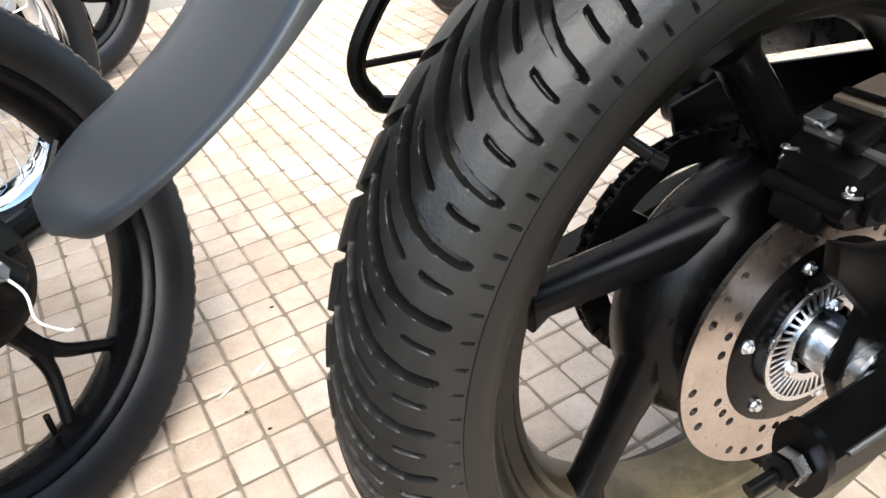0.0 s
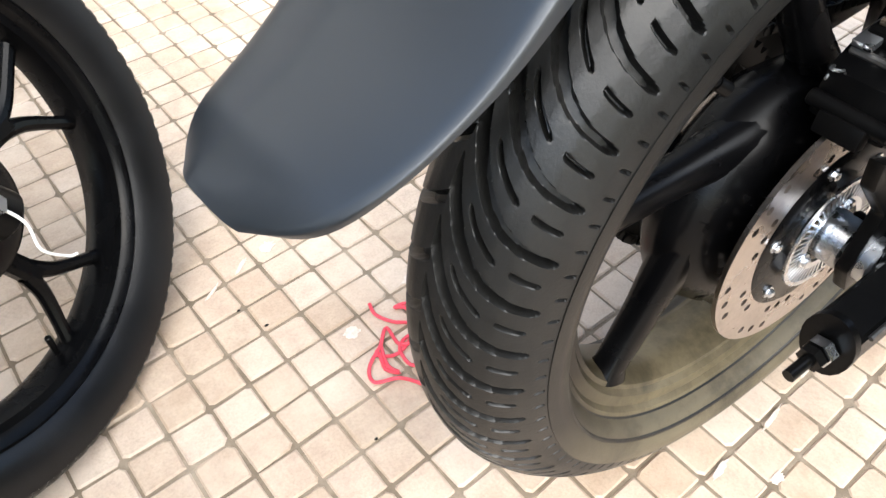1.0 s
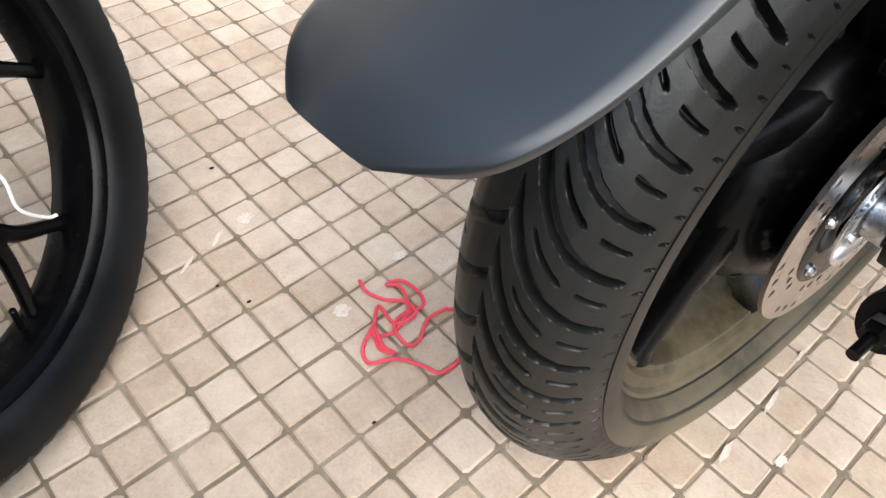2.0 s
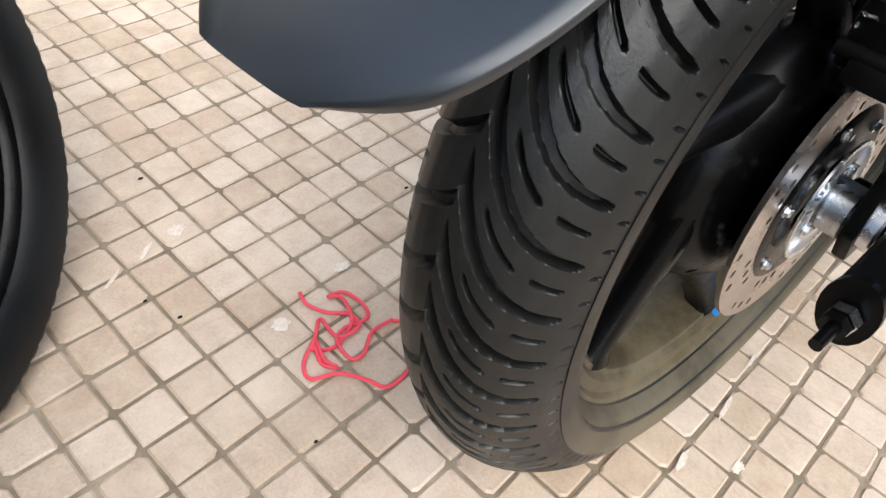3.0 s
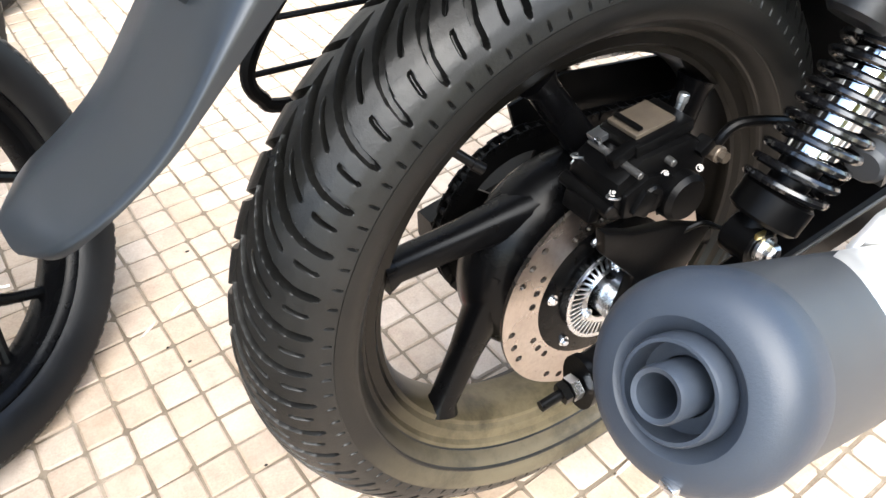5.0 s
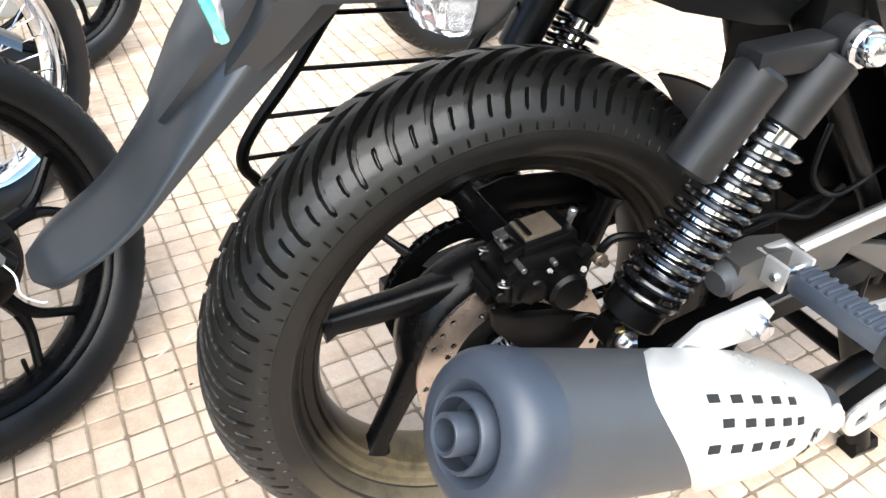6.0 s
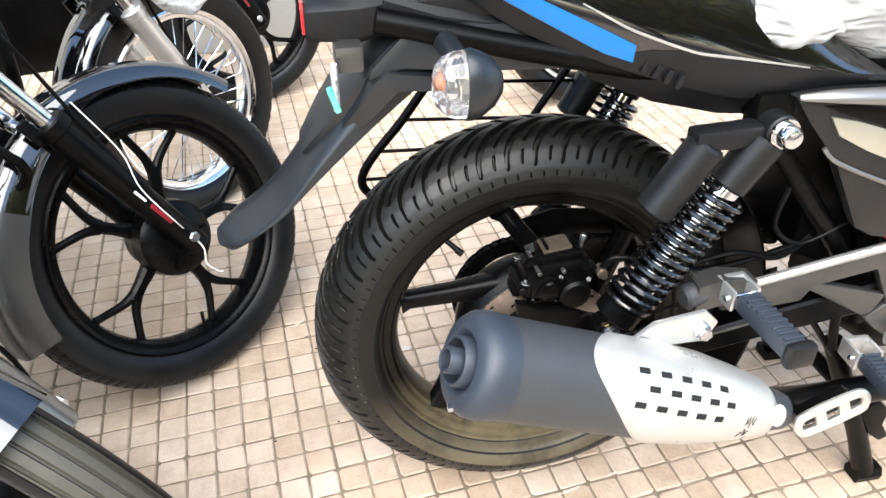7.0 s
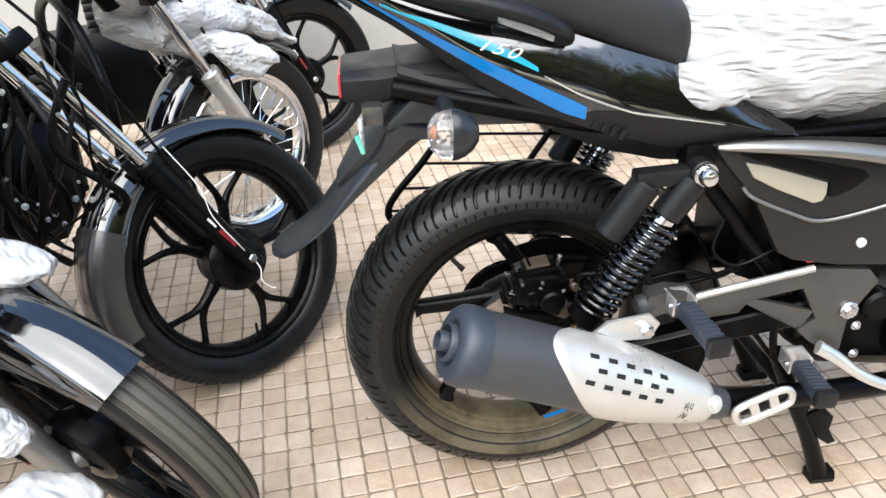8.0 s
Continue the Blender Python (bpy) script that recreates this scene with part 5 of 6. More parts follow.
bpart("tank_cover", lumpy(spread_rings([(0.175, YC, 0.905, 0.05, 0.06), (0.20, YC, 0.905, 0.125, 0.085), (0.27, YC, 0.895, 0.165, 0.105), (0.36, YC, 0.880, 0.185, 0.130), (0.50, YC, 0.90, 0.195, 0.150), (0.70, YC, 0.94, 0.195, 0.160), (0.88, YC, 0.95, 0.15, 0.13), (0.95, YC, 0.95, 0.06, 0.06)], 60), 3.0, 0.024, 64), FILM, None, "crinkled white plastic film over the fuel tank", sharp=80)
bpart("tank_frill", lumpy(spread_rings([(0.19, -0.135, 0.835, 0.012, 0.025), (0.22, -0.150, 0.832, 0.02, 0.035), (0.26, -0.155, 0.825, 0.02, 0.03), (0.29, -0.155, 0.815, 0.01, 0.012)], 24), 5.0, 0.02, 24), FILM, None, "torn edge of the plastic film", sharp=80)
front_wheel_near = bpart("front_wheel", join(lathe([(0.30, -0.04), (0.318, -0.02), (0.322, 0), (0.318, 0.02), (0.30, 0.04), (0.225, 0.035), (0.225, -0.035)], 72)), RUBBER_NEW, None, "front tyre")
front_wheel_near.location = (1.36, 0, 0.0215)


# ---- the parked motorcycles behind ----
def frame_matrix(c, phi, lean):
    p, k = radians(phi), radians(lean)
    d = Vector((math.cos(p), math.sin(p), 0))
    nrm = Vector((math.sin(p), -math.cos(p), 0))
    u = Vector((0, 0, 1)) * math.cos(k) + nrm * math.sin(k)
    y = u.cross(d)
    m = Matrix((d, y, u)).transposed().to_4x4()
    m.translation = c
    return m


def ribbed_tyre(R, half, grooves, knobs=0, n=160):
    """A slim front tyre: circular grooves, or shoulder knobs."""
    prof = []
    for v in np.linspace(-1, 1, 57):
        y = half * math.sin(v * 1.45)
        r = R - (R - 0.262) * (1 - math.cos(v * 1.45)) * 0.62
        for g in grooves:
            if abs(y / half - g) < 0.045:
                r -= 0.0045
        prof.append((r, y))
    prof += [(0.245, half * 0.95), (0.232, half * 0.72), (0.224, half * 0.55), (0.224, -half * 0.55), (0.232, -half * 0.72), (0.245, -half * 0.95)]
    v, f = lathe(prof, n if not knobs else knobs * 4)
    if knobs:
        m = len(prof)
        ang = np.arange(len(v)) // m
        pos = np.arange(len(v)) % m
        yy = np.abs(v[:, 1]) / half
        cut = ((ang + (yy * 3).astype(int)) % 4 < 1) & (yy > 0.30) & (yy < 0.985) & (pos < 57)
        scale = 1 - 0.013 * cut
        v = v * np.stack([scale, np.ones_like(scale), scale], -1)
    return v, f


def y_spoke(angle):
    """A cast spoke that forks in two before the rim."""
    a0 = radians(angle)
    stem = loft([[(x, y + b * t, a * w) for a, b in ((-1, -0.6), (-0.5, -1), (0.5, -1), (1, -0.6), (1, 0.6), (0.5, 1), (-0.5, 1), (-1, 0.6))] for x, w, t, y in ((0.05, 0.016, 0.014, 0), (0.10, 0.011, 0.011, 0), (0.135, 0.012, 0.010, 0))])
    arms = []
    for s in (-1, 1):
        arms.append(tube([(0.125, 0, s * 0.004), (0.150, 0, s * 0.014), (0.180, 0, s * 0.036), (0.208, 0, s * 0.058)], [0.0105, 0.0085, 0.0075, 0.0085], 10, 4))
    g = join(stem, *arms)
    return np.array(yrot([tuple(p) for p in g[0]], a0)), g[1]


def wire_spokes(n=36):
    out = []
    for k in range(n):
        a = 2 * math.pi * k / n
        b = a + (0.42 if k % 4 < 2 else -0.42)
        s = 0.022 if k % 2 else -0.022
        out.append(rod((0.045 * math.cos(b), s, 0.045 * math.sin(b)), (0.214 * math.cos(a), 0.0, 0.214 * math.sin(a)), 0.0017, 6))
    return out


SLIM_RIM = [(0.2300, -0.030), (0.2260, -0.033), (0.2190, -0.030), (0.2150, -0.024), (0.2070, -0.022), (0.2030, -0.012), (0.2020, 0.0), (0.2030, 0.012), (0.2070, 0.022), (0.2150, 0.024), (0.2190, 0.030), (0.2260, 0.033), (0.2300, 0.030), (0.2180, 0.022), (0.2120, 0.0), (0.2180, -0.022)]


LOW_SKIRT = [60, 95, 120, 150, 190, 206], [0.026, 0.032, 0.052, 0.064, 0.060, 0.045]
NEAR_SKIRT = [48, 58, 75, 100, 165], [0.020, 0.040, 0.070, 0.095, 0.080]


def arc_guard(R, half, a0, a1, skirt=None):
    """A curved mudguard; with a skirt its sides reach down over the tyre towards the rear."""
    rings = []
    for a in np.linspace(a0, a1, 30):
        w = radians(a)
        ring = []
        deep = float(np.interp(a, *skirt)) if skirt else 0.030
        for s, extra in ((1, 0.0), (-1, -0.003)):
            for v in np.linspace(-s, s, 15):
                r = R + extra - deep * abs(v) ** (5 if skirt else 2.6) + 0.004 * max(0, 1 - abs(v) * 5)
                ring.append((r * math.cos(w), half * math.sin(v * 1.35) * 1.02, r * math.sin(w)))
        rings.append(ring)
    return loft(rings)


def parked_bike(label, m, spoked, R, tyre_half, fork_len, steer_back, guard_mat, low_guard, knobs, grooves, wheel_turn=0.0, wrapped=False, guard_from=46, rubber=None, skirt=None):
    """The front half of a parked motorcycle, built round its front wheel's centre; x is its wheel's way ahead."""
    top = thing("motorcycle", label, "motorcycle", "parked motorcycles", m=m)
    rim = part("front_wheel", lathe(SLIM_RIM, 110), CHROME if spoked else ALLOY, top, "chrome rim with wire spokes" if spoked else "black cast alloy rim with forked spokes")
    part("tyre", ribbed_tyre(R, tyre_half, grooves, knobs), rubber or RUBBER_NEW, rim, "ribbed tyre, sky glare in its colour" if rubber else "new black tyre")
    if rubber:
        # plain black flanks; only the ribs keep the painted glare
        for s in (-1, 1):
            wall = [(R - (R - 0.262) * (1 - math.cos(v * 1.45)) * 0.62, s * tyre_half * math.sin(v * 1.45)) for v in np.linspace(0.62, 1, 12)] + [(0.245, s * tyre_half * 0.95), (0.232, s * tyre_half * 0.72)]
            part("sidewall", lathe([(r + 0.001, y + s * 0.002) for r, y in wall] + [(r - 0.003, y - s * 0.002) for r, y in reversed(wall)], 120), RUBBER_NEW, rim, "clean black sidewall")
    if spoked:
        for g in wire_spokes():
            part("spoke", g, CHROME, rim)
        part("hub", lathe([(0.01, -0.06), (0.035, -0.058), (0.050, -0.04), (0.050, -0.028), (0.034, -0.02), (0.034, 0.02), (0.050, 0.028), (0.050, 0.04), (0.01, 0.045)], 40), SATIN, rim, "grey hub")
    else:
        for k in range(5):
            part("spoke", y_spoke(wheel_turn + 72 * k), ALLOY, rim, "forked black spoke")
        part("hub", lathe([(0.01, -0.060), (0.060, -0.058), (0.072, -0.050), (0.075, -0.020), (0.062, 0.0), (0.062, 0.035), (0.01, 0.040)], 48), ALLOY, rim, "black drum brake hub")
        part("valve", rod((-0.0, -0.004, -0.200), (0.0, -0.014, -0.172), 0.0036, 10, 0.001), DARK, rim, "black valve stem")
        for k in range(3):
            part("brake_rib", box((0.045 * math.cos(2.1 * k), -0.060, 0.045 * math.sin(2.1 * k)), (0.030, 0.004, 0.006), 0.0015, Matrix.Rotation(-2.1 * k, 3, "Y")), ALLOY, rim)
    rake = radians(27)
    d = Vector((-math.sin(rake), 0, math.cos(rake)))
    side_off = 0.098
    for s in (-1, 1):
        base = Vector((0.006, s * side_off * 0.86, 0.004))
        leg = part("fork_leg", join(rod(base - d * 0.03 + Vector((0, 0, 0)), base + d * 0.30, 0.0235, 24, 0.004, 0.027), rod(base + d * 0.285, base + d * 0.31, 0.030, 24, 0.003),
                   rod(base + Vector((0, -s * 0.03, 0)), base + Vector((0, s * 0.012, 0)), 0.021, 20, 0.003)), SILVER if spoked else SATIN_DARK if skirt else DARK, top, "grey fork leg with dust seal" if spoked or skirt else "black fork leg with dust seal")
        part("stanchion", rod(base + d * 0.30, base + d * fork_len, 0.0155, 22), CHROME, leg, "chrome fork tube")
        if s < 0 and not spoked:
            part("leg_decal", box(base + d * 0.075 + Vector((-0.006, -0.0255, 0)), (0.008, 0.003, 0.050), 0.001, Matrix.Rotation(-rake, 3, "Y")), DECAL_RED, leg, "dark red decal on the fork leg")
            part("leg_caption", box(base + d * 0.125 + Vector((-0.006, -0.0262, 0)), (0.005, 0.003, 0.026), 0.001, Matrix.Rotation(-rake, 3, "Y")), WHITE, leg, "illegible white lettering")
        part("axle_nut", bolt(base + Vector((0, s * 0.013, 0)), (0, s, 0), 0.0105, 0.012), ZINC, leg, "zinc axle nut")
    part("yoke", join(box(d * (fork_len - 0.10) + Vector((0.006, 0, 0)), (0.05, 0.24, 0.035), 0.008, Matrix.Rotation(-rake, 3, "Y")), box(d * fork_len + Vector((0.006, 0, 0)), (0.05, 0.24, 0.03), 0.008, Matrix.Rotation(-rake, 3, "Y")), rod(d * (fork_len - 0.12) + Vector((-0.04, 0, 0)), d * (fork_len + 0.02) + Vector((-0.04, 0, 0)), 0.035, 20, 0.004)), DARK, top, "black fork yoke")
    fender = part("front_mudguard", arc_guard(R + (0.022 if skirt else 0.030), tyre_half + (0.014 if skirt else 0.020), guard_from, 150 if low_guard else 165, LOW_SKIRT if low_guard else skirt), guard_mat, top, "gloss black front mudguard")
    if low_guard:
        part("mud_flap", arc_guard(R + 0.0325, tyre_half + 0.023, 145, 192, LOW_SKIRT), FLAP, fender, "matt black lower mud flap")
    for s in (-1, 1):
        part("fender_stay", tube([(-0.085, s * 0.085, 0.17), (-0.10, s * 0.076, 0.24), (-0.11, s * 0.060, R - 0.012)], 0.0062, 8, 4), DARK, fender, "mudguard stay")
        part("fender_clamp", box((-0.16, s * 0.078, 0.27), (0.02, 0.012, 0.05), 0.004, Matrix.Rotation(-rake, 3, "Y")), DARK, fender)
    lamp_z = 0.56 if wrapped else 0.78
    # frame, engine and tank behind the wheel
    bx = Matrix.Rotation(radians(steer_back), 4, "Z")
    body = moved(join(
        tube([(-0.30, 0, 0.62), (-0.42, 0, 0.35), (-0.48, 0, 0.10)], 0.022, 14, 5), tube([(-0.30, 0, 0.66), (-0.55, 0, 0.62), (-0.95, 0, 0.50)], 0.022, 14, 5),
        loft([[(x, a * w, z + b * h) for a, b in ((-1, -0.6), (-0.7, -1), (0.7, -1), (1, -0.6), (1, 0.6), (0.7, 1), (-0.7, 1), (-1, 0.6))] for x, w, z, h in ((-0.48, 0.08, 0.14, 0.10), (-0.56, 0.13, 0.12, 0.16), (-0.82, 0.14, 0.12, 0.15), (-0.95, 0.10, 0.12, 0.10))]),
        rod((-0.60, 0, 0.22), (-0.56, 0, 0.46), 0.075, 24, 0.008)), bx)
    part("frame_and_engine", body, DARK, top, "black frame and engine")
    fins = [moved(box((-0.585, 0, 0.27 + 0.025 * k), (0.20, 0.19, 0.006), 0.002), bx) for k in range(7)]
    for g in fins:
        part("cooling_fin", g, DARK, top)
    part("crash_guard", moved(join(tube([(-0.40, 0.0, 0.52), (-0.40, -0.16, 0.46), (-0.40, -0.25, 0.30), (-0.42, -0.20, 0.10), (-0.46, -0.05, 0.02)], 0.0125, 12, 6), tube([(-0.40, 0.0, 0.52), (-0.40, 0.16, 0.46), (-0.40, 0.25, 0.30), (-0.42, 0.20, 0.10), (-0.46, 0.05, 0.02)], 0.0125, 12, 6)), bx), DARK, top, "black tubular crash guard")
    for s in (-1, 1):
        part("guard_slider", moved(rod((-0.40, s * 0.19, 0.135), (-0.40, s * 0.29, 0.165), 0.021, 16, 0.005), bx), PLASTIC, top, "black rubber guard slider")
    part("fuel_tank", moved(lumpy(spread_rings([(-0.36, 0, 0.72, 0.06, 0.06), (-0.42, 0, 0.72, 0.12, 0.10), (-0.62, 0, 0.72, 0.14, 0.12), (-0.85, 0, 0.66, 0.11, 0.09), (-0.95, 0, 0.62, 0.08, 0.05)], 22), 2.0, 0.025 if wrapped else 0.0, 36, 0.85), bx), FILM if wrapped else GLOSS, top, "fuel tank in white film" if wrapped else "gloss black fuel tank", sharp=70)
    for s in (-1, 1):
        part("cable", tube([d * fork_len + Vector((0.05, s * 0.05, 0.04)), d * (fork_len - 0.20) + Vector((0.075, s * 0.09, 0)), d * (fork_len - 0.45) + Vector((0.045, s * 0.08, 0)), d * 0.12 + Vector((0.02, s * 0.115, 0)), Vector((0.0, s * 0.085, -0.01))], 0.0036, 8, 6), DARK, top, "black control cable")
    part("headlamp", lumpy(spread_rings([(-0.34, 0, lamp_z, 0.06, 0.06), (-0.27, 0, lamp_z, 0.11, 0.12), (-0.17, 0, lamp_z, 0.11, 0.12), (-0.13, 0, lamp_z, 0.07, 0.08)], 14), 8.0, 0.03 if wrapped else 0.0, 32, 0.9), BUBBLE if wrapped else GLOSS, top, "headlamp in bubble wrap" if wrapped else "black headlamp shell", sharp=70)
    if wrapped:
        part("bubble_wrap", lumpy(spread_rings([(-0.22, 0.0, 0.42, 0.09, 0.07), (-0.10, 0.0, 0.415, 0.11, 0.075), (0.03, 0.0, 0.385, 0.10, 0.055), (0.15, 0.0, 0.325, 0.08, 0.04), (0.23, 0.0, 0.27, 0.05, 0.02)], 30), 9.0, 0.05, 40, 0.9), BUBBLE, top, "loose bubble wrap over the front mudguard", sharp=80)
    return top


second = parked_bike("black motorcycle with chrome fork tubes leaning on its side stand", frame_matrix((-0.5805, 0.4499, 0.2797), 38.6, -17.5), False, 0.2966, 0.042, 0.72, -12, GLOSS, True, 96, (-0.25, 0.25), 2)
part("tie_string", join(tube([(0.0, -0.100, 0.02), (0.012, -0.112, -0.02), (0.006, -0.112, -0.05), (0.022, -0.110, -0.075), (0.030, -0.112, -0.080)], 0.0015, 7, 6), tube([(-0.10, -0.118, 0.30), (-0.06, -0.120, 0.20), (-0.055, -0.122, 0.13), (-0.02, -0.118, 0.05), (0.0, -0.100, 0.02)], 0.0013, 7, 6)), WHITE_STRING, second, "white plastic tie string")
SPOKED_AT = frame_matrix((-0.571, 1.044, 0.302), 46, -4)
spoked_bike = parked_bike("motorcycle with wire-spoked chrome wheel and bubble-wrapped front", SPOKED_AT, True, 0.302, 0.040, 0.66, -15, GLOSS, False, 60, (0.0,), 0, True)
parked_bike("black motorcycle with alloy front wheel beside the grey wall", frame_matrix((-0.411, 1.72, 0.300), 26, -3), False, 0.300, 0.042, 0.70, -10, GLOSS, False, 60, (-0.25, 0.25), 20)
NEAR_AT = frame_matrix((-0.741, -0.086, 0.2898), -36, 15)
near_bike = parked_bike("black motorcycle with ribbed front tyre and glossy mudguard", NEAR_AT, False, 0.300, 0.035, 0.72, 48, GLOSS, False, 0, (-0.66, -0.22, 0.22, 0.66), 10, False, 50, RUBBER_RIB_GLARE, NEAR_SKIRT)

for name, size, c, rings, words in (("foam_wrap", 0.7, (-0.785, -0.085, 0.620), ((-0.10, 0, 0, 0.03, 0.03), (-0.04, 0, 0.01, 0.06, 0.045), (0.03, 0, 0, 0.06, 0.035), (0.085, 0, -0.01, 0.03, 0.012)), "white foam sheet over the mudguard's rear end"),
                              ("wheel_film", 0.6, (-0.800, -0.260, 0.460), ((-0.09, 0, 0, 0.02, 0.03), (-0.04, 0, 0.01, 0.05, 0.06), (0.03, 0, 0, 0.05, 0.055), (0.075, 0, -0.02, 0.02, 0.02)), "clear plastic film hanging at the wheel"),
                              ("hub_film", 0.8, (-0.765, -0.290, 0.340), ((-0.10, 0, 0, 0.03, 0.02), (-0.03, 0, 0.01, 0.06, 0.035), (0.05, 0, 0, 0.06, 0.03), (0.10, 0, -0.01, 0.03, 0.012)), "white plastic film round the hub")):
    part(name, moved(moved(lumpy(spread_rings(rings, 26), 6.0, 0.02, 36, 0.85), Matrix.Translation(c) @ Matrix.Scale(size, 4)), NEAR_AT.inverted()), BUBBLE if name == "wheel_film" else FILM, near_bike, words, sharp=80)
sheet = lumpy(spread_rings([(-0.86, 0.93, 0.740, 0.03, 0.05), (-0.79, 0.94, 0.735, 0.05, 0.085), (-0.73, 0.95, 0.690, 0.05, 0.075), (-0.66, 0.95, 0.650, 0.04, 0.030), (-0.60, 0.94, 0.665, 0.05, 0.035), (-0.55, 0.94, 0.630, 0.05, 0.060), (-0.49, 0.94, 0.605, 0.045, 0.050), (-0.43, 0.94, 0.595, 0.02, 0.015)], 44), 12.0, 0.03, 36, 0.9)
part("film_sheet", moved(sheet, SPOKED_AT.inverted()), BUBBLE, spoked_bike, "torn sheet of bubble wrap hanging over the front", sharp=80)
SECOND_AT = second.matrix_world.copy()
rnd = random.Random(5)
for k in range(16):
    x, y, z = rnd.uniform(-0.92, -0.74), rnd.uniform(0.24, 0.42), rnd.uniform(0.70, 0.86)
    p = [(x, y, z), (x + rnd.uniform(-0.05, 0.05), y - 0.03, z - 0.12), (x + rnd.uniform(-0.08, 0.06), y - 0.01, z - 0.25), (x + rnd.uniform(-0.1, 0.02), y + 0.05, z - 0.36)]
    part("hose", moved(tube(p, rnd.choice((0.003, 0.0045, 0.006, 0.0085)), 8, 6), SECOND_AT.inverted()), (DARK, PLASTIC_G, DARK, DARK)[k % 4], second, "hose or cable hanging beside the engine")
for k in range(18):
    c = Vector((rnd.uniform(-0.96, -0.76), rnd.uniform(0.22, 0.36), rnd.uniform(0.42, 0.80)))
    part("engine_bolt", moved(bolt(c, (0.3, -1, 0.3), rnd.uniform(0.002, 0.0045), 0.004), SECOND_AT.inverted()), ZINC, second, "zinc bolt")
far = parked_bike("black motorcycle with pale rim and white wrap on its wheel", frame_matrix((0.690, 1.430, 0.300), 186.6, 2.4), False, 0.300, 0.042, 0.70, 0, GLOSS, False, 60, (-0.25, 0.25), 20)
part("rim_tape", lathe([(0.2265, 0.0305), (0.2265, 0.0345), (0.2180, 0.0320), (0.2150, 0.0255), (0.2158, 0.0240), (0.2195, 0.0300)], 100), SHIELD, far, "silver rim edge")
part("wheel_wrap", lumpy(spread_rings([(-0.11, 0.075, -0.05, 0.02, 0.03), (-0.07, 0.078, -0.06, 0.045, 0.09), (0.0, 0.080, -0.06, 0.05, 0.12), (0.06, 0.078, -0.05, 0.045, 0.09), (0.10, 0.075, -0.04, 0.02, 0.03)], 24), 4.0, 0.03, 36, 0.9), FILM, far, "crumpled white film round the hub", sharp=80)


def tree(x, y, h, seed):
    """A leafy tree: forked trunk and a loose crown of many leaves."""
    rnd = random.Random(seed)
    top = thing("tree", "leafy yellow-green tree with a grey-brown trunk", "tree", "trees by the road", m=Matrix.Translation((x, y, 0)))
    limbs = [tube([(0, 0, -0.05), (0.05, 0.02, h * 0.2), (-0.04, 0.05, h * 0.45), (0.05, 0, h * 0.8)], [0.16, 0.13, 0.10, 0.03], 12, 5)]
    tips = [Vector((0.05, 0, h * 0.8))]
    for k in range(13):
        a = 2 * math.pi * k / 13 + rnd.uniform(-0.3, 0.3)
        z0 = h * rnd.uniform(0.16, 0.6)
        r = h * rnd.uniform(0.2, 0.34)
        tip = Vector((r * math.cos(a), r * math.sin(a), z0 + h * rnd.uniform(0.12, 0.35)))
        limbs.append(tube([(0, 0.02, z0), tip * 0.5 + Vector((0, 0, z0 * 0.5 + 0.05)), tip], [0.06, 0.04, 0.015], 8, 4))
        tips.append(tip)
    part("trunk", join(*limbs), BARK, top, "grey-brown forked trunk")
    v, f = [], []
    for k in range(9000):
        c = rnd.choice(tips)
        p = c + Vector((rnd.gauss(0, 1), rnd.gauss(0, 1), rnd.gauss(0, 0.8))) * h * 0.085
        m = Euler((rnd.uniform(-1, 1), rnd.uniform(-1, 1), rnd.uniform(0, 6.3))).to_matrix()
        L = rnd.uniform(0.06, 0.13)
        b = len(v)
        v += [p + m @ Vector(q) for q in ((-L, 0, 0), (0, -L * 0.4, L * 0.1), (L, 0, 0), (0, L * 0.4, L * 0.1))]
        f.append((b, b + 1, b + 2, b + 3))
    part("crown", (np.array([tuple(q) for q in v]), f), LEAF, top, "loose yellow-green foliage", smooth=False)
    return top


for k, (x, y, h) in enumerate(((-3.6, -7.6, 4.6), (-0.9, -7.0, 4.2), (1.3, -6.4, 4.4), (3.2, -6.2, 4.0), (5.2, -6.8, 4.8), (7.6, -7.6, 5.0))):
    tree(x, y, h, 40 + k)


# ---- small things on the floor ----
def floor_string(points, r):
    pts = [(x - 0.005, 0.956 * y, 0.0035 + 0.004 * (0.5 + 0.5 * math.sin(i * 1.9))) for i, (x, y) in enumerate(points)]
    return tube(pts, r, 7, 5)


red_string = tagged(new("string", mesh("string", join(
    floor_string([(-0.201, 0.328), (-0.205, 0.307), (-0.193, 0.286), (-0.175, 0.268), (-0.178, 0.245), (-0.205, 0.249), (-0.204, 0.283), (-0.225, 0.263), (-0.237, 0.253), (-0.214, 0.241), (-0.18, 0.256), (-0.168, 0.29), (-0.178, 0.304), (-0.159, 0.297), (-0.155, 0.265), (-0.164, 0.25), (-0.192, 0.255), (-0.21, 0.243), (-0.212, 0.216), (-0.195, 0.214), (-0.171, 0.23), (-0.142, 0.229)], 0.0023),
    floor_string([(-0.225, 0.263), (-0.235, 0.232), (-0.228, 0.216), (-0.239, 0.231), (-0.234, 0.255), (-0.255, 0.242), (-0.259, 0.223), (-0.233, 0.208), (-0.215, 0.182), (-0.204, 0.164), (-0.179, 0.163), (-0.14, 0.18), (-0.13, 0.215), (-0.142, 0.229)], 0.0023)), RED_STRING)), "tangled red nylon string lying on the tiles", "string")


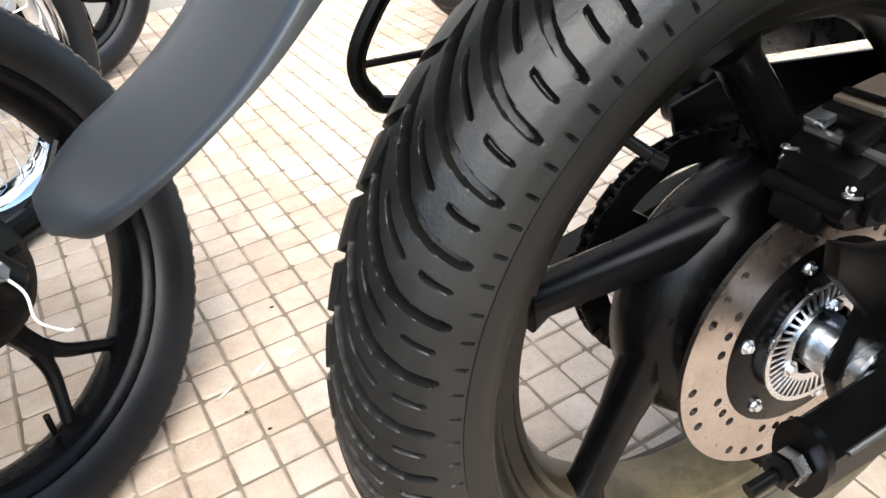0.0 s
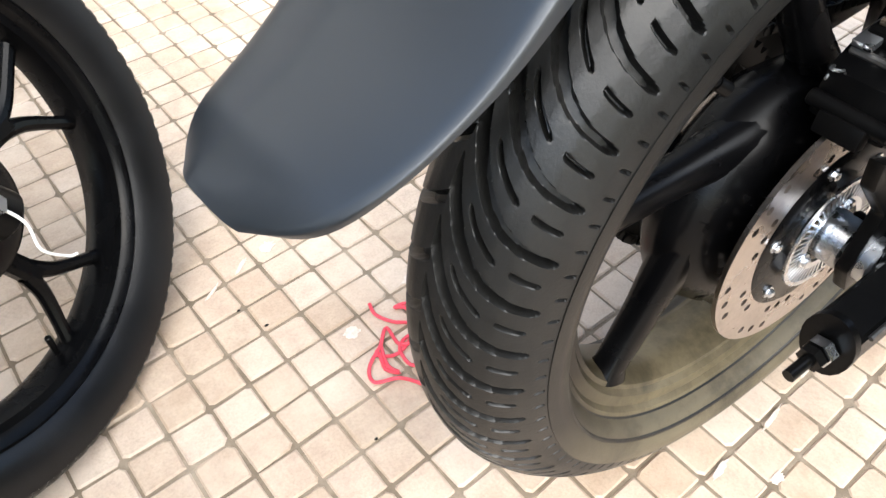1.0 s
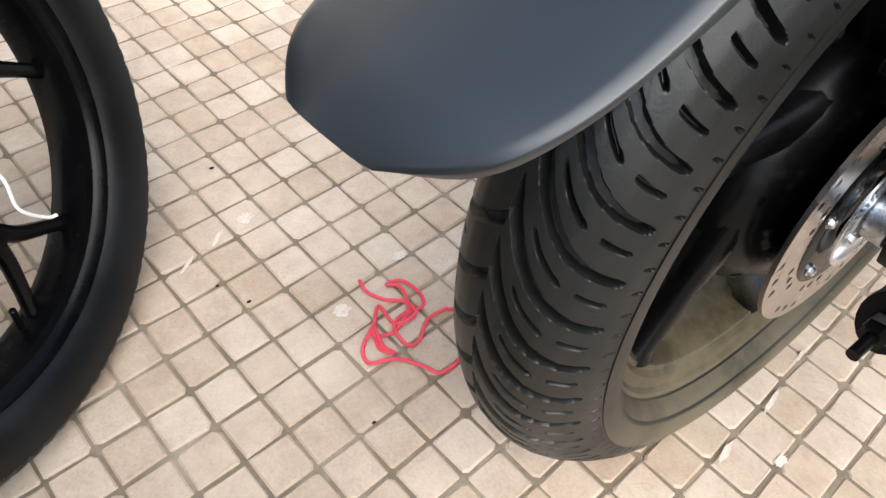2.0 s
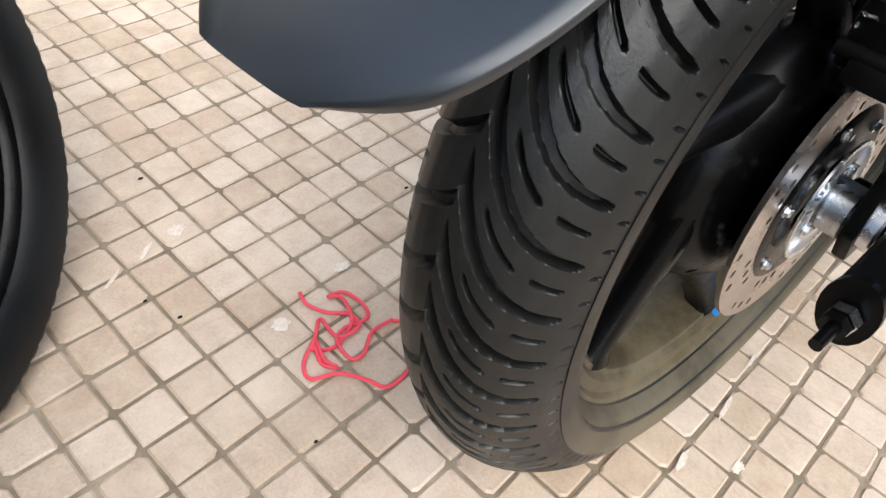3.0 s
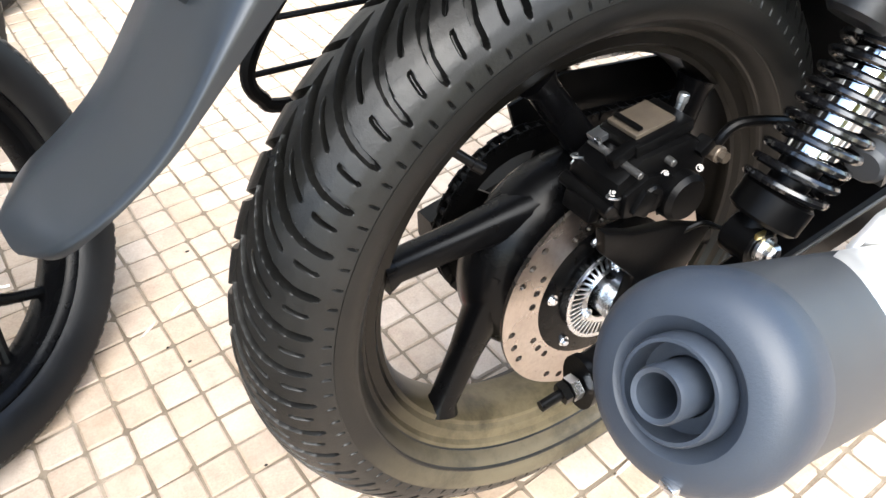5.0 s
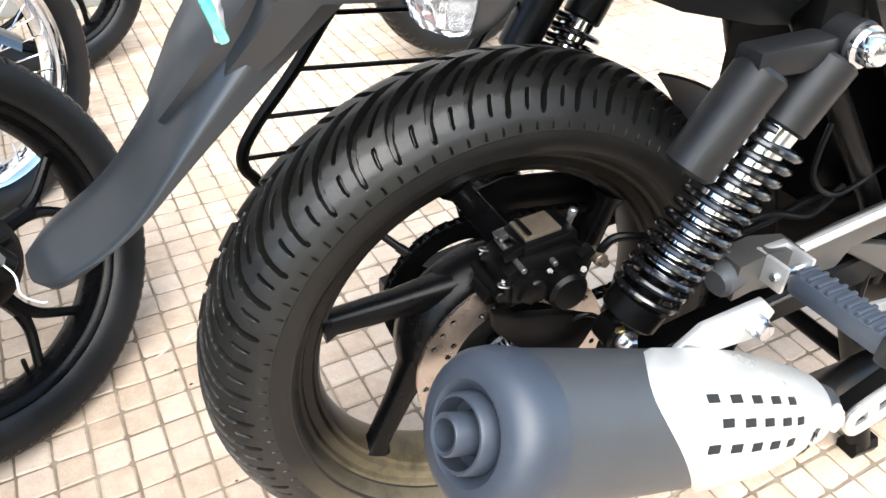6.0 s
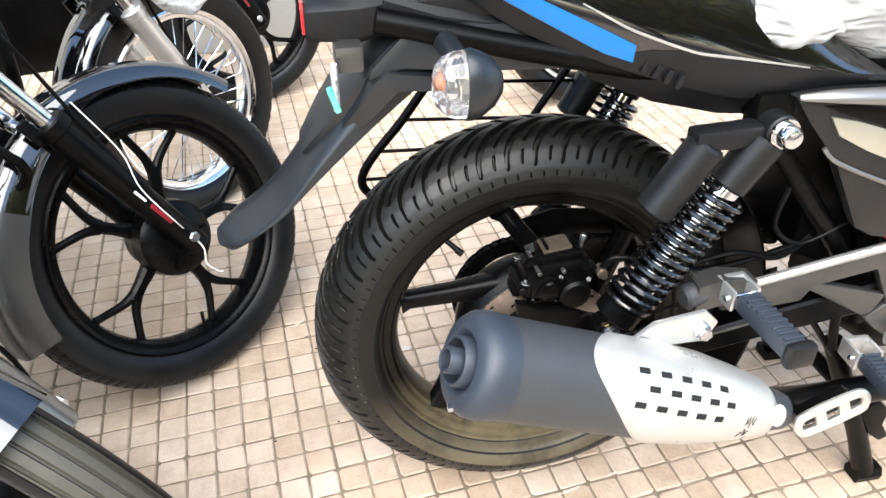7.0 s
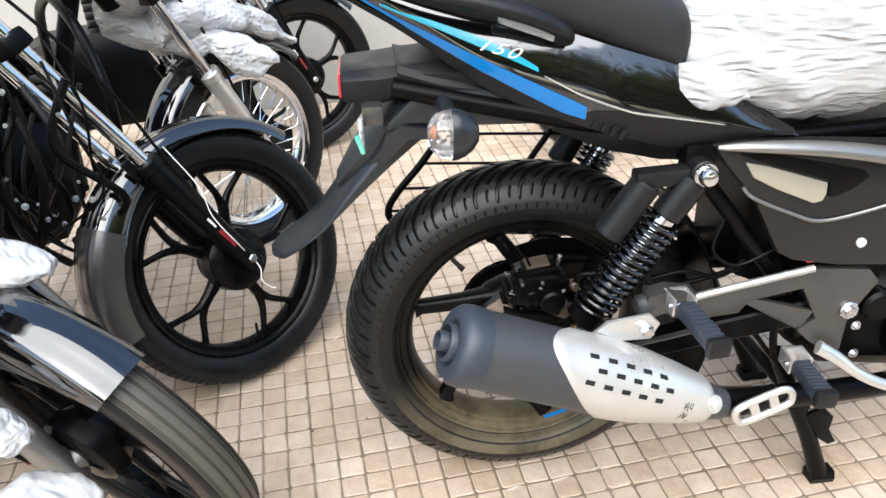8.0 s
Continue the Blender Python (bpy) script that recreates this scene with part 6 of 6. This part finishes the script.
def smear(x, y, length, width, turn, seed):
    """A thin, uneven smear of white paint on the tiles."""
    rnd = random.Random(seed)
    out = []
    for q in range(22):
        w = 2 * math.pi * q / 22
        k = rnd.uniform(0.65, 1.1)
        out.append((length * 0.5 * k * math.cos(w), width * 0.5 * k * math.sin(w)))
    v = [(px, py, z) for z in (0.0, 0.0005) for px, py in out]
    f = [tuple(range(22))[::-1], tuple(range(22, 44))] + [(q, (q + 1) % 22, 22 + (q + 1) % 22, 22 + q) for q in range(22)]
    ob = tagged(new("paint_smear", mesh("paint_smear", (np.array(v), f), PAINT, False)), "thin dried white paint smear on the floor tiles", "paint", "paint smears")
    ob.matrix_world = Matrix.Translation((x - 0.005, 0.956 * y, 0.0006)) @ Matrix.Rotation(radians(turn), 4, "Z")
    return ob


for k, (x, y, a, b, t) in enumerate(((-0.258, 0.507, 0.026, 0.020, 20), (-0.302, 0.497, 0.036, 0.007, 35), (-0.352, 0.478, 0.036, 0.005, 33), (-0.242, 0.306, 0.024, 0.020, 0), (-0.135, 0.335, 0.024, 0.014, 10), (-0.02, -0.105, 0.035, 0.008, 12), (0.075, -0.10, 0.05, 0.006, 10), (-0.10, -0.195, 0.06, 0.024, 25), (0.02, -0.150, 0.02, 0.012, 0), (0.16, -0.085, 0.03, 0.005, 8))):
    smear(x, y, a, b, t, 70 + k)
for k, (x, y) in enumerate(((-0.342, 0.427), (-0.324, 0.383), (-0.18, 0.12), (-0.30, 0.16), (0.02, 0.40), (-0.25, 0.62), (0.30, -0.2), (-0.42, 0.14))):
    speck = tagged(new("dirt_speck", mesh("dirt_speck", lathe([(0.0, -0.0006), (0.0017 + 0.0004 * (k % 3), 0.0), (0.0012, 0.0010), (0.0, 0.0013)], 9), DARK)), "tiny dark crumb of dirt on the tiles", "dirt", "dirt crumbs")
    speck.matrix_world = Matrix.Translation((x - 0.002, 0.956 * y, 0.0008)) @ Matrix.Rotation(radians(90), 4, "X") @ Matrix.Diagonal((1.5, 1, 1, 1))


# ---- paving tiles ----
def tile_mesh(i):
    """A small square tile with worn, chipped corners."""
    s, c = 0.0488 / 2, 0.0022
    rnd = random.Random(i)
    rim = []
    for sx, sy in ((-1, -1), (1, -1), (1, 1), (-1, 1)):
        chip = rnd.choice((0.0016, 0.002, 0.003, 0.0055))
        a = (sx * (s + rnd.uniform(-0.0012, 0.0007)), sy * (s - chip))
        b = (sx * (s - chip * rnd.uniform(0.6, 1.4)), sy * (s + rnd.uniform(-0.0012, 0.0007)))
        rim += [a, b] if sx * sy < 0 else [b, a]
    rim.sort(key=lambda q: math.atan2(q[1], q[0]))
    low = [(x, y, -0.008) for x, y in rim]
    mid = [(x, y, -0.0022) for x, y in rim]
    up = [(x * (1 - c / s) + rnd.uniform(-0.0005, 0.0005), y * (1 - c / s) + rnd.uniform(-0.0005, 0.0005), rnd.uniform(-0.0005, 0.0004)) for x, y in rim]
    v = low + mid + up
    f = [tuple(range(16, 24))]
    for k in range(8):
        q = (k + 1) % 8
        f += [(k, q, 8 + q, 8 + k), (8 + k, 8 + q, 16 + q, 16 + k)]
    return np.array(v), f


TURN = Matrix.Rotation(FLOOR_TURN, 4, "Z")
variants = [tile_mesh(i) for i in range(16)]
tile_data = [mesh("tile", g, TILE, False) for g in variants]
rest, nearest = [], 0
for i in range(-70, 80):
    for j in range(-60, 46):
        p = Matrix.Translation((TX, TY, 0)) @ TURN @ Vector(((i + 0.5) * PITCH, (j + 0.5) * PITCH, 0))
        if not (-3.4 < p.x < 3.4 and -2.6 < p.y < 2.24):
            continue
        rnd = random.Random(i * 1000 + j)
        m = Matrix.Translation((p.x, p.y, rnd.uniform(-0.0012, 0.0004))) @ TURN @ Matrix.Rotation(rnd.choice((0, 1, 2, 3)) * math.pi / 2 + rnd.uniform(-0.012, 0.012), 4, "Z") @ Matrix.Rotation(rnd.uniform(-0.012, 0.012), 4, "X")
        if -3 <= i < 15 and -8 <= j < 8 and nearest < 300:
            t = new("tile", tile_data[rnd.randrange(16)])
            t.parent = ground
            t.matrix_world = m
            nearest += 1
        else:
            rest.append(moved(variants[rnd.randrange(16)], m))
far_tiles = new("paving", mesh("paving", join(*rest), TILE, False))
far_tiles.parent = ground
tagged(far_tiles, "small square pinkish cement paving tiles", kind="stuff")
